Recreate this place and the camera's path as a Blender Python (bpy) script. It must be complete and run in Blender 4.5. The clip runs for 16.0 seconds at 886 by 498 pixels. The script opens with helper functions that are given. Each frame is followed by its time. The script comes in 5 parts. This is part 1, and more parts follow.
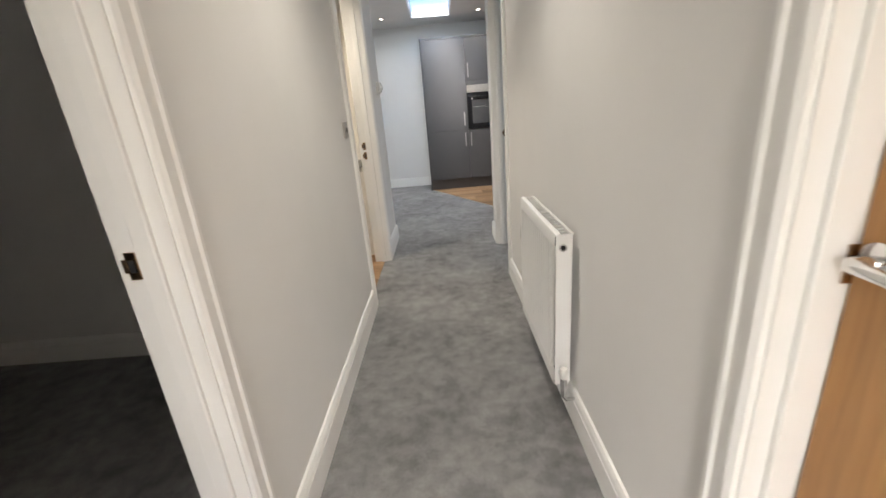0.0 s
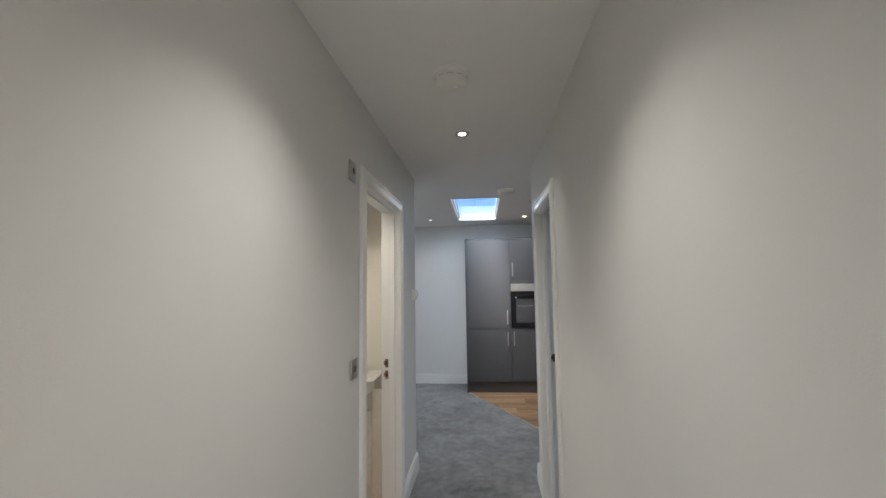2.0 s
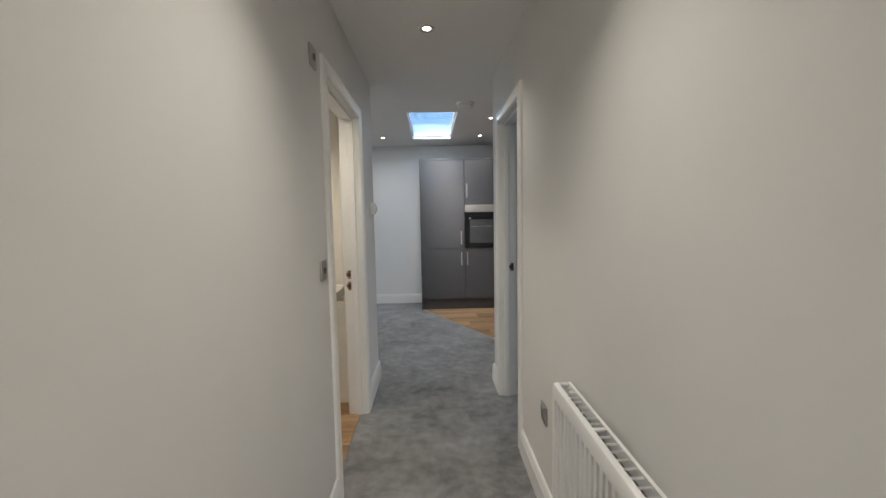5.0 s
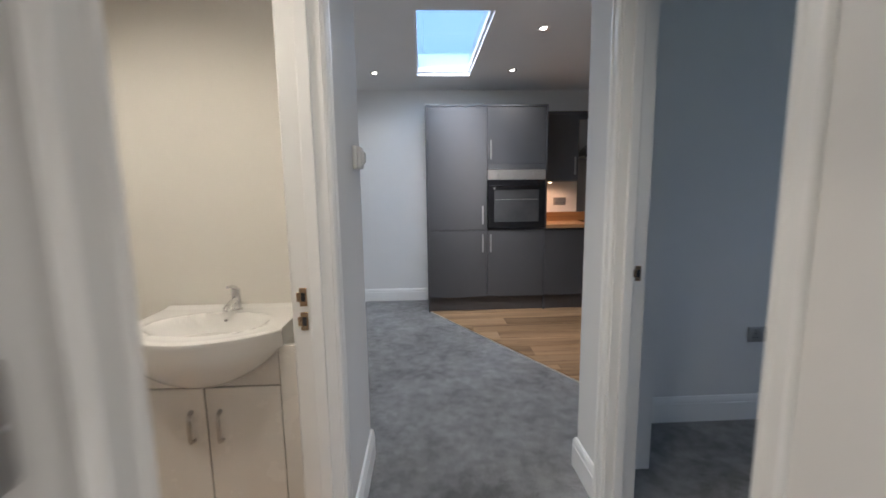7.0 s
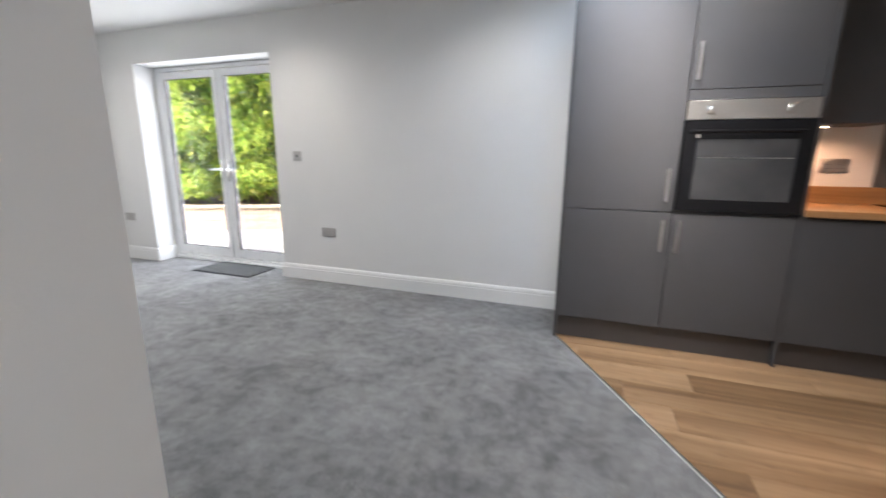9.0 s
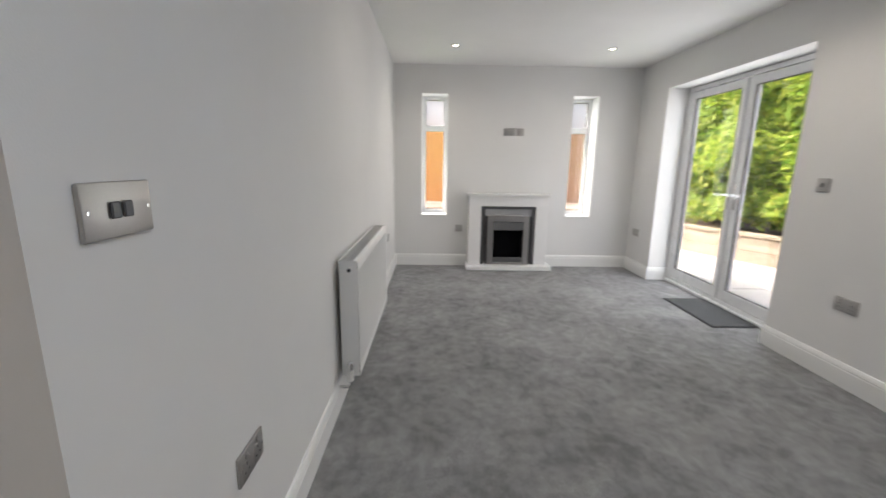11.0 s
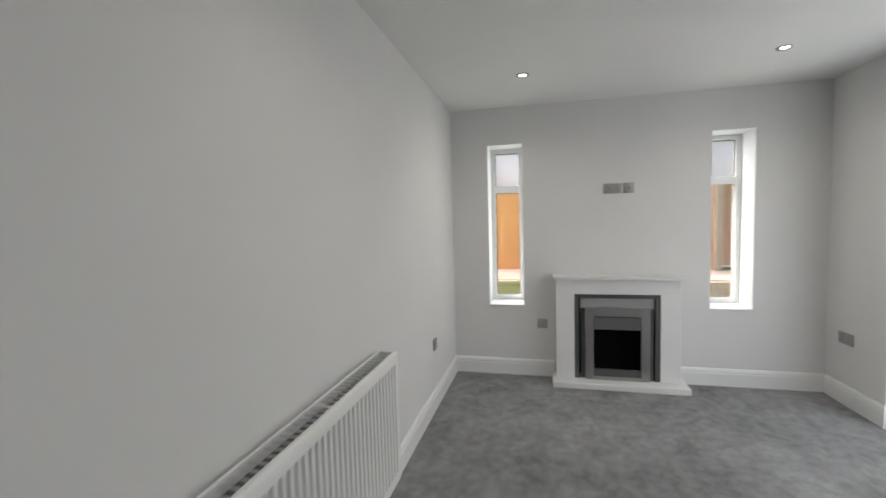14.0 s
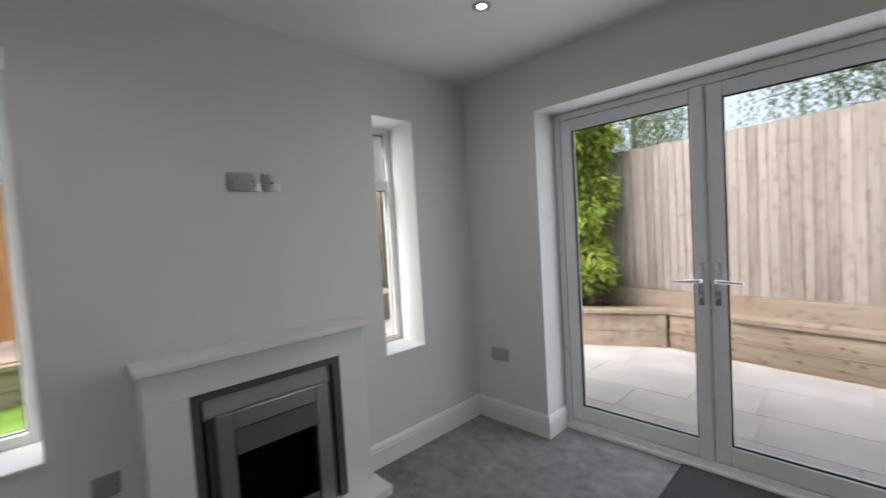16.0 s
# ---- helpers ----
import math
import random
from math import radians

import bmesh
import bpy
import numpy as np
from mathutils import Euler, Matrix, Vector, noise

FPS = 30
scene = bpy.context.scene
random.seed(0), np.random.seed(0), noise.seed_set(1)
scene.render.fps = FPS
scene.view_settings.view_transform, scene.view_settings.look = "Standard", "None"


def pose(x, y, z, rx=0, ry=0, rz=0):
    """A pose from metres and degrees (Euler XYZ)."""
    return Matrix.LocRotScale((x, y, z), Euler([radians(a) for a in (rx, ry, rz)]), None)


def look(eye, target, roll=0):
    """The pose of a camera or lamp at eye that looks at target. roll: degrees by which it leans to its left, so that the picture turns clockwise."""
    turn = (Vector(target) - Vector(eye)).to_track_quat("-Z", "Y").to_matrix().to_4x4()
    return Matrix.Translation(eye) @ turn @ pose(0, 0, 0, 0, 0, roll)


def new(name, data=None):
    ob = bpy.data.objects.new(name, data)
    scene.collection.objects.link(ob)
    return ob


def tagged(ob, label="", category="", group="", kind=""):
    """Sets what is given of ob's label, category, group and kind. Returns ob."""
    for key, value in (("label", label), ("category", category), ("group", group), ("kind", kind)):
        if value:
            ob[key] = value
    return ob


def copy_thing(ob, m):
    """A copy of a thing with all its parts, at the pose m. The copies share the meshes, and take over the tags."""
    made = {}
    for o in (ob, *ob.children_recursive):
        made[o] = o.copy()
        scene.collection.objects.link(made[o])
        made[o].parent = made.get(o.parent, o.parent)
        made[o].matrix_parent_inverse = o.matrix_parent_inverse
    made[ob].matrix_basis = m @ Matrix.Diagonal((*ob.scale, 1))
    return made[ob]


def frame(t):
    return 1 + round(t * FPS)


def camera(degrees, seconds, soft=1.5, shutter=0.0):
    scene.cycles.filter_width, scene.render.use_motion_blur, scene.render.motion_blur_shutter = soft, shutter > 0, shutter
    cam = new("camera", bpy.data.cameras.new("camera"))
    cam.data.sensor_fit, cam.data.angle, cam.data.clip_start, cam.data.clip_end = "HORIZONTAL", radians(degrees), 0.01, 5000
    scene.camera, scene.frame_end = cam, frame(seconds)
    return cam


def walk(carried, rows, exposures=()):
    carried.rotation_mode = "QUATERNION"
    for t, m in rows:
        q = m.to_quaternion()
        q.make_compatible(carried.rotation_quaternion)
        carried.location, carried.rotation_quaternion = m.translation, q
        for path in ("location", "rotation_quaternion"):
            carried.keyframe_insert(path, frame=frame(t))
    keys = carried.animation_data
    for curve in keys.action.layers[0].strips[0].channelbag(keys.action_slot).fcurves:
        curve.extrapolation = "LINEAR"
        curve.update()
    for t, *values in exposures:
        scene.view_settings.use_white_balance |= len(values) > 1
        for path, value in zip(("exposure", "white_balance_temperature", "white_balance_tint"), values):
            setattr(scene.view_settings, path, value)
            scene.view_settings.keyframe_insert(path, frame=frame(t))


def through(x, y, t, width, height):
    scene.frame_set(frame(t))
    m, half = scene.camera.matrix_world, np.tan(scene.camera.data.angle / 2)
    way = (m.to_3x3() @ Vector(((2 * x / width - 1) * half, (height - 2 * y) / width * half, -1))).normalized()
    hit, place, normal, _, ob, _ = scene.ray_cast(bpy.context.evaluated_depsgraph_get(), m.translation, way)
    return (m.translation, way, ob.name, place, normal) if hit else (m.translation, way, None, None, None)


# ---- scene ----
cam = camera(93.8, 16.0, 1.5, 0.4)
PATH = [
    (0, (-0.048, 0.166, 1.216), (-0.08, 2.059, 0.571), -4.8),
    (0.5, (-0.047, 0.392, 1.17), (-0.143, 2.293, 0.557), -5.0),
    (1, (-0.048, 0.602, 1.312), (-0.155, 2.575, 1.004), -3.1),
    (1.5, (-0.001, 0.725, 1.442), (-0.174, 2.717, 1.434), -1.6),
    (2, (0.009, 0.727, 1.503), (-0.184, 2.711, 1.671), -0.8),
    (2.5, (0.002, 0.752, 1.5), (-0.149, 2.737, 1.691), -0.7),
    (3, (-0.015, 0.734, 1.465), (-0.079, 2.731, 1.559), -0.6),
    (3.5, (-0.055, 0.674, 1.432), (-0.057, 2.674, 1.439), -0.4),
    (4, (-0.086, 0.62, 1.412), (-0.053, 2.618, 1.322), -0.5),
    (4.2, (-0.087, 0.59, 1.4), (-0.062, 2.586, 1.287), -0.7),
    (6.3, (-0.205, 1.623, 1.332), (-0.086, 3.61, 1.133), -1.7),
    (6.5, (-0.234, 1.814, 1.318), (-0.143, 3.802, 1.118), -1.7),
    (7, (-0.293, 2.302, 1.284), (-0.2, 4.281, 1.006), -0.8),
    (7.5, (-0.247, 2.757, 1.215), (-0.187, 4.73, 0.892), -0.1),
    (8, (-0.213, 3.206, 1.192), (-0.262, 5.163, 0.785), 0.0),
    (8.5, (-0.192, 3.61, 1.196), (-0.381, 5.542, 0.717), 0.2),
    (9, (-0.095, 3.879, 1.178), (-0.739, 5.722, 0.744), 0.5),
    (9.5, (-0.1, 4.142, 1.239), (-1.243, 5.73, 0.825), 1.0),
    (10, (-0.056, 4.331, 1.247), (-1.668, 5.444, 0.845), 1.5),
    (10.2, (-0.052, 4.406, 1.239), (-1.801, 5.293, 0.843), 1.5),
    (12.3, (-0.327, 5.134, 1.342), (-2.139, 4.34, 1.047), -1.1),
    (12.5, (-0.411, 5.192, 1.344), (-2.206, 4.346, 1.094), -1.2),
    (13, (-0.647, 5.206, 1.377), (-2.45, 4.363, 1.177), -1.1),
    (13.5, (-1.029, 5.086, 1.408), (-2.897, 4.388, 1.254), -1.0),
    (14, (-1.453, 4.978, 1.402), (-3.396, 4.518, 1.274), -1.5),
    (14.5, (-1.92, 4.8, 1.398), (-3.918, 4.819, 1.322), -2.7),
    (15, (-2.356, 4.806, 1.383), (-4.298, 5.278, 1.296), -3.8),
    (15.5, (-2.776, 4.797, 1.372), (-4.53, 5.754, 1.281), -3.8),
    (16, (-3.186, 4.869, 1.371), (-4.62, 6.26, 1.283), -3.4),
]
EXPOSURES = [
    (0.0, 1.62, 6700, 11), (0.5, 1.38, 6700, 13), (1.0, 1.3, 6350, 11), (1.5, 1.27, 5950, 10), (2.0, 1.12, 6250, 10), (3.0, 1.0, 6550, 10),
    (4.2, 1.05, 6600, 10), (6.5, 1.25, 6250, 10), (7.5, 1.42, 6200, 15), (8.0, 1.62, 6550, 14), (8.5, 1.7, 6800, 14), (9.0, 1.75, 6600, 13),
    (9.5, 1.55, 7000, 14), (10.2, 1.3, 7000, 14), (12.5, 1.22, 7050, 11), (13.5, 1.06, 6850, 10), (14.0, 0.93, 6850, 11), (15.0, 0.75, 6750, 11),
    (15.5, 0.45, 6700, 12), (16.0, 0.2, 6650, 13)]
walk(cam, [(t, look(eye, target, roll)) for t, eye, target, roll in PATH], EXPOSURES)

# ---- world, sun and lamps ----
world = bpy.data.worlds.new("sky")
scene.world = world
world.use_nodes = True
wn, wl = world.node_tree.nodes, world.node_tree.links
sky = wn.new("ShaderNodeTexSky")
sky.sky_type, sky.sun_disc = "NISHITA", False
sky.sun_elevation, sky.sun_rotation = radians(50), radians(198)
sky.air_density, sky.dust_density, sky.ozone_density = 1.0, 6.0, 1.5
wn["Background"].inputs["Strength"].default_value = 0.43
cloud = wn.new("ShaderNodeHueSaturation")
cloud.inputs["Saturation"].default_value, cloud.inputs["Value"].default_value = 0.45, 1.5
wl.new(sky.outputs[0], cloud.inputs["Color"])
wl.new(cloud.outputs[0], wn["Background"].inputs["Color"])

sun = new("sun", bpy.data.lights.new("sun", "SUN"))
sun.data.energy, sun.data.angle, sun.data.color = 0.9, radians(40), (1.0, 0.95, 0.90)
sun.matrix_world = look((0, 0, 0), (0.21, 0.64, -0.80))

SPOT_POWER, SPOT_COLOUR = 16.0, (1.0, 0.96, 0.90)
HALL_POWER, HALL_COLOUR = 7.0, (1.0, 0.93, 0.82)
KITCHEN_POWER, KITCHEN_COLOUR = 4.3, (1.0, 0.57, 0.34)


def downlight_lamp(x, y, z, power=SPOT_POWER, colour=SPOT_COLOUR, wide=155):
    lamp = new("downlight_lamp", bpy.data.lights.new("downlight_lamp", "SPOT"))
    lamp.data.energy, lamp.data.color, lamp.data.shadow_soft_size = power, colour, 0.03
    lamp.data.spot_size, lamp.data.spot_blend = radians(wide), 1.0
    lamp.location = (x, y, z)



def opening_light(name, eye, target, size, power, colour):
    """An area lamp set in an opening, added to stand in for daylight."""
    lamp = new(name, bpy.data.lights.new(name, "AREA"))
    lamp.data.shape, lamp.data.size, lamp.data.size_y = "RECTANGLE", size[0], size[1]
    lamp.data.energy, lamp.data.color = power, colour
    lamp.matrix_world = look(eye, target)


# the first is an added fill behind the start, its source never in view
opening_light("front_fill", (-0.085, -1.27, 1.15), (-0.085, 2.0, 1.15), (0.55, 1.6), 5.0, (1.0, 0.90, 0.79))
opening_light("garden_daylight", (-3.77, 7.33, 1.03), (-3.77, 4.0, 1.03), (1.60, 1.90), 9.0, (0.82, 0.91, 1.0))
for wy in (4.672, 6.472):
    opening_light("window_daylight", (-5.45, wy, 1.36), (0.0, wy, 1.36), (0.24, 1.30), 0.9, (0.88, 0.94, 1.0))
opening_light("rooflight_daylight", (-0.067, 5.815, 2.41), (-0.067, 5.815, 0.0), (0.50, 1.46), 5.5, (0.70, 0.85, 1.0))
opening_light("bedroom_daylight", (3.08, 2.8, 1.5), (0.0, 2.8, 1.3), (1.1, 1.1), 1.6, (0.42, 0.66, 1.0))

# ---- plan, in metres ----
CE = 2.40                       # ceiling
LX, RX, TH = -0.568, 0.40, 0.11  # hall walls, their thickness
SOUTH, NORTH, WEST, EAST = 4.185, 7.13, -5.22, 3.10
PIER = 4.05                     # end of the hall's other wall
BACK = -1.30                    # hall end behind the start
OUT = 0.31                      # outer wall thickness
DOOR_H = 2.00


# ---- materials ----
def material(name):
    m = bpy.data.materials.new(name)
    m.use_nodes = True
    return m, m.node_tree.nodes, m.node_tree.links, m.node_tree.nodes["Principled BSDF"]


def ramp(nodes, links, fac, stops):
    r = nodes.new("ShaderNodeValToRGB")
    while len(r.color_ramp.elements) < len(stops):
        r.color_ramp.elements.new(0.5)
    for e, (p, c) in zip(r.color_ramp.elements, stops):
        e.position, e.color = p, (*c, 1)
    links.new(fac, r.inputs["Fac"])
    return r.outputs["Color"]


def noise_tex(nodes, links, scale, detail=3.0, rough=0.5, vec=None, distort=0.0):
    n = nodes.new("ShaderNodeTexNoise")
    n.inputs["Scale"].default_value, n.inputs["Detail"].default_value = scale, detail
    n.inputs["Roughness"].default_value, n.inputs["Distortion"].default_value = rough, distort
    if vec is not None:
        links.new(vec, n.inputs["Vector"])
    return n.outputs["Fac"]


def place(nodes, links, scale=(1, 1, 1), kind="Object", turn=0.0, shuffle=False):
    """Metres in the object's own space, stretched; shuffle moves each piece to its own patch."""
    tc, mp = nodes.new("ShaderNodeTexCoord"), nodes.new("ShaderNodeMapping")
    mp.inputs["Scale"].default_value, mp.inputs["Rotation"].default_value = scale, (0, 0, turn)
    links.new(tc.outputs[kind], mp.inputs["Vector"])
    if shuffle:
        info, mul = nodes.new("ShaderNodeObjectInfo"), nodes.new("ShaderNodeMath")
        mul.operation = "MULTIPLY"
        mul.inputs[1].default_value = 57.0
        links.new(info.outputs["Random"], mul.inputs[0])
        links.new(mul.outputs[0], mp.inputs["Location"])
    return mp.outputs[0]


def bump(nodes, links, bsdf, height, strength, distance=0.005):
    b = nodes.new("ShaderNodeBump")
    b.inputs["Strength"].default_value, b.inputs["Distance"].default_value = strength, distance
    links.new(height, b.inputs["Height"])
    links.new(b.outputs[0], bsdf.inputs["Normal"])


def mixed(nodes, links, a, b, fac, mode="MIX"):
    m = nodes.new("ShaderNodeMix")
    m.data_type, m.blend_type = "RGBA", mode
    for sock, v in ((m.inputs[6], a), (m.inputs[7], b), (m.inputs[0], fac)):
        if isinstance(v, (tuple, float, int)):
            sock.default_value = (*v, 1) if isinstance(v, tuple) else v
        else:
            links.new(v, sock)
    return m.outputs[2]


def paint(name, colour, rough=0.6, vary=0.04, grain=220.0, relief=0.10, spec=0.4):
    m, n, l, b = material(name)
    v = place(n, l)
    dark = tuple(c * (1 - vary) for c in colour)
    light = tuple(min(1, c * (1 + vary)) for c in colour)
    l.new(ramp(n, l, noise_tex(n, l, 1.7, 4, 0.6, v), [(0.3, dark), (0.7, light)]), b.inputs["Base Color"])
    l.new(ramp(n, l, noise_tex(n, l, 9, 3, 0.6, v), [(0.3, (rough - 0.05,) * 3), (0.7, (rough + 0.05,) * 3)]), b.inputs["Roughness"])
    b.inputs["Specular IOR Level"].default_value = spec
    bump(n, l, b, noise_tex(n, l, grain, 3, 0.6, v), relief, 0.002)
    return m


def metal(name, colour, rough, brushed=(1, 1, 1), relief=0.03):
    m, n, l, b = material(name)
    b.inputs["Metallic"].default_value = 1.0
    v = place(n, l, brushed)
    l.new(ramp(n, l, noise_tex(n, l, 30, 4, 0.6, v), [(0.3, tuple(c * 0.9 for c in colour)), (0.7, colour)]), b.inputs["Base Color"])
    l.new(ramp(n, l, noise_tex(n, l, 55, 3, 0.6, v), [(0.2, (rough * 0.7,) * 3), (0.8, (rough * 1.3,) * 3)]), b.inputs["Roughness"])
    bump(n, l, b, noise_tex(n, l, 120, 2, 0.5, v), relief, 0.001)
    return m


def timber(name, stops, along=0, rough=0.6, knots=0.0, relief=0.25, shuffle=True, tint=0.25, grain=1.0, upright=True):
    """Wood with its grain along one axis of the piece, each piece a little different."""
    m, n, l, b = material(name)
    st = [14.0 * grain] * 3
    st[along] = 0.9 * grain
    v = place(n, l, tuple(st), shuffle=shuffle)
    fine = [60.0 * grain] * 3
    fine[along] = 2.5 * grain
    vf = place(n, l, tuple(fine), shuffle=shuffle)
    g = noise_tex(n, l, 1.0, 6, 0.62, v, 0.7)
    f = noise_tex(n, l, 1.0, 4, 0.6, vf, 0.2)
    col = ramp(n, l, g, stops)
    col = mixed(n, l, col, ramp(n, l, f, [(0.35, (0.72, 0.68, 0.62)), (0.6, (1, 1, 1))]), 0.55, "MULTIPLY")
    info = n.new("ShaderNodeObjectInfo")
    col = mixed(n, l, col, ramp(n, l, info.outputs["Random"], [(0.0, (1 - tint, 1 - tint * 1.1, 1 - tint * 1.25)), (0.5, (0.95, 0.94, 0.92)), (1.0, (1.0, 1.0, 1.0))]), 1.0, "MULTIPLY")
    if knots:
        ks = [9.0] * 3
        ks[along] = 5.0
        vo = n.new("ShaderNodeTexVoronoi")
        vo.inputs["Scale"].default_value = 1.0
        vo.voronoi_dimensions = "2D"
        sp_, cb = n.new("ShaderNodeSeparateXYZ"), n.new("ShaderNodeCombineXYZ")
        l.new(place(n, l, tuple(ks), shuffle=shuffle), sp_.inputs[0])
        l.new(sp_.outputs[0], cb.inputs[0])
        l.new(sp_.outputs[2 if upright else 1], cb.inputs[1])
        l.new(cb.outputs[0], vo.inputs["Vector"])
        col = mixed(n, l, col, ramp(n, l, vo.outputs["Distance"], [(0.055, (0.26, 0.20, 0.17)), (0.085, (0.54, 0.47, 0.42)), (0.14, (0.88, 0.85, 0.82)), (0.24, (1, 1, 1))]), knots, "MULTIPLY")
    l.new(col, b.inputs["Base Color"])
    l.new(ramp(n, l, f, [(0.2, (rough - 0.08,) * 3), (0.8, (rough + 0.1,) * 3)]), b.inputs["Roughness"])
    bump(n, l, b, f, relief, 0.002)
    return m


def glass(name, tint=(1, 1, 1), gloss_rough=0.0):
    m, n, l, b = material(name)
    n.remove(b)
    tr, gl, mx, fr, pw, ad = (n.new("ShaderNode" + k) for k in ("BsdfTransparent", "BsdfGlossy", "MixShader", "LayerWeight", "Math", "Math"))
    pw.operation, ad.operation = "POWER", "MULTIPLY_ADD"
    pw.inputs[1].default_value, ad.inputs[1].default_value, ad.inputs[2].default_value = 5.0, 0.6, 0.035
    l.new(fr.outputs["Facing"], pw.inputs[0]), l.new(pw.outputs[0], ad.inputs[0])
    tr.inputs[0].default_value = (*tint, 1)
    gl.inputs["Roughness"].default_value = gloss_rough
    l.new(ad.outputs[0], mx.inputs[0]), l.new(tr.outputs[0], mx.inputs[1]), l.new(gl.outputs[0], mx.inputs[2])
    l.new(mx.outputs[0], n["Material Output"].inputs[0])
    return m


def frosted(name):
    m, n, l, b = material(name)
    b.inputs["Base Color"].default_value = (0.24, 0.255, 0.275, 1)
    b.inputs["Roughness"].default_value, b.inputs["Transmission Weight"].default_value = 0.55, 1.0
    bump(n, l, b, noise_tex(n, l, 130, 2, 0.5, place(n, l)), 0.4, 0.002)
    return m


def glow(name, colour, strength):
    m, n, l, b = material(name)
    b.inputs["Base Color"].default_value = (0.9, 0.9, 0.9, 1)
    b.inputs["Emission Color"].default_value = (*colour, 1)
    b.inputs["Emission Strength"].default_value = strength
    return m


def carpet(name, dark, light):
    """Cut pile with patches where the nap lies one way or the other."""
    m, n, l, b = material(name)
    v = place(n, l)
    big = noise_tex(n, l, 1.5, 2, 0.5, v, 0.2)
    patch = noise_tex(n, l, 5.0, 1.6, 0.5, v, 0.4)
    small = noise_tex(n, l, 16.0, 3, 0.5, v, 0.1)
    fine = noise_tex(n, l, 420, 2, 0.7, v)
    tuft = noise_tex(n, l, 75, 4, 0.7, v)
    col = mixed(n, l, ramp(n, l, patch, [(0.34, dark), (0.66, light)]), ramp(n, l, small, [(0.37, dark), (0.63, light)]), 0.5)
    col = mixed(n, l, col, ramp(n, l, big, [(0.36, dark), (0.64, light)]), 0.3)
    col = mixed(n, l, col, ramp(n, l, tuft, [(0.3, (0.74, 0.74, 0.74)), (0.66, (1.05, 1.05, 1.05))]), 0.7, "MULTIPLY")
    col = mixed(n, l, col, ramp(n, l, fine, [(0.3, (0.6, 0.6, 0.6)), (0.65, (1.0, 1.0, 1.0))]), 0.5, "MULTIPLY")
    l.new(col, b.inputs["Base Color"])
    b.inputs["Roughness"].default_value, b.inputs["Specular IOR Level"].default_value = 0.95, 0.12
    b.inputs["Sheen Weight"].default_value, b.inputs["Sheen Roughness"].default_value = 0.25, 0.5
    add = n.new("ShaderNodeMath")
    add.operation = "ADD"
    l.new(tuft, add.inputs[0]), l.new(fine, add.inputs[1])
    bump(n, l, b, add.outputs[0], 0.7, 0.006)
    return m


WALL = paint("wall_paint", (0.72, 0.716, 0.705), 0.75, 0.02, 260, 0.12, 0.25)
CEILING = paint("ceiling_paint", (0.78, 0.775, 0.765), 0.85, 0.02, 200, 0.10, 0.2)
GLOSS = paint("satin_white", (0.80, 0.80, 0.785), 0.36, 0.02, 60, 0.03, 0.5)
UPVC = paint("white_upvc", (0.82, 0.83, 0.84), 0.3, 0.015, 40, 0.02, 0.5)
SEAL = paint("rubber_seal", (0.02, 0.02, 0.022), 0.7)
CARPET = carpet("grey_carpet", (0.138, 0.137, 0.140), (0.385, 0.383, 0.386))
OAK_FLOOR = timber("oak_plank", [(0.27, (0.165, 0.09, 0.042)), (0.40, (0.31, 0.18, 0.09)), (0.55, (0.44, 0.275, 0.15)), (0.8, (0.55, 0.375, 0.225))], 0, 0.5, 0.2, 0.1, tint=0.36, grain=0.62, upright=False)
OAK_DOOR = timber("oak_veneer", [(0.3, (0.40, 0.20, 0.075)), (0.6, (0.52, 0.29, 0.12)), (0.8, (0.60, 0.36, 0.17))], 2, 0.42, 0.0, 0.06)
OAK_TOP = timber("oak_worktop", [(0.3, (0.30, 0.15, 0.06)), (0.6, (0.42, 0.23, 0.10)), (0.8, (0.5, 0.3, 0.15))], 0, 0.38, 0.0, 0.05)
CABINET = paint("grey_cabinet", (0.066, 0.066, 0.069), 0.58, 0.05, 300, 0.03, 0.25)
CARCASS = paint("dark_carcass", (0.06, 0.055, 0.055), 0.5, 0.05)
STEEL = metal("brushed_steel", (0.62, 0.60, 0.57), 0.3, (1, 30, 30))
HANDLE = metal("handle_steel", (0.42, 0.415, 0.41), 0.34, (30, 30, 1))
PLATE = metal("satin_nickel", (0.50, 0.485, 0.47), 0.44, (30, 1, 30))
SPLASH = metal("dark_brushed_steel", (0.27, 0.25, 0.235), 0.33, (30, 1, 1))
CHROME = metal("chrome", (0.80, 0.80, 0.80), 0.09)
BRASSY = metal("polished_latch", (0.42, 0.30, 0.20), 0.2)
BLACK = paint("black_enamel", (0.012, 0.012, 0.013), 0.28, 0.1, 40, 0.02)
PANE = glass("double_glazing", (0.70, 0.72, 0.74))
ROOFPANE = glass("blue_tinted_glass", (0.36, 0.47, 0.585))
DARKGLASS, _dn, _dl, _db = material("oven_glass")
_db.inputs["Base Color"].default_value, _db.inputs["Roughness"].default_value = (0.006, 0.006, 0.007, 1), 0.07
_db.inputs["Specular IOR Level"].default_value = 0.25
OVENWIN, _dn, _dl, _db = material("oven_window")
_dl.new(ramp(_dn, _dl, noise_tex(_dn, _dl, 6, 2, 0.5, place(_dn, _dl)), [(0.3, (0.032, 0.033, 0.035)), (0.7, (0.05, 0.051, 0.053))]), _db.inputs["Base Color"])
_db.inputs["Roughness"].default_value = 0.12
FROST = frosted("obscured_glass")
CERAMIC = paint("white_ceramic", (0.80, 0.79, 0.76), 0.12, 0.01, 5, 0.01, 0.5)
VANITY = paint("white_lacquer", (0.74, 0.72, 0.68), 0.25, 0.02, 10, 0.01)
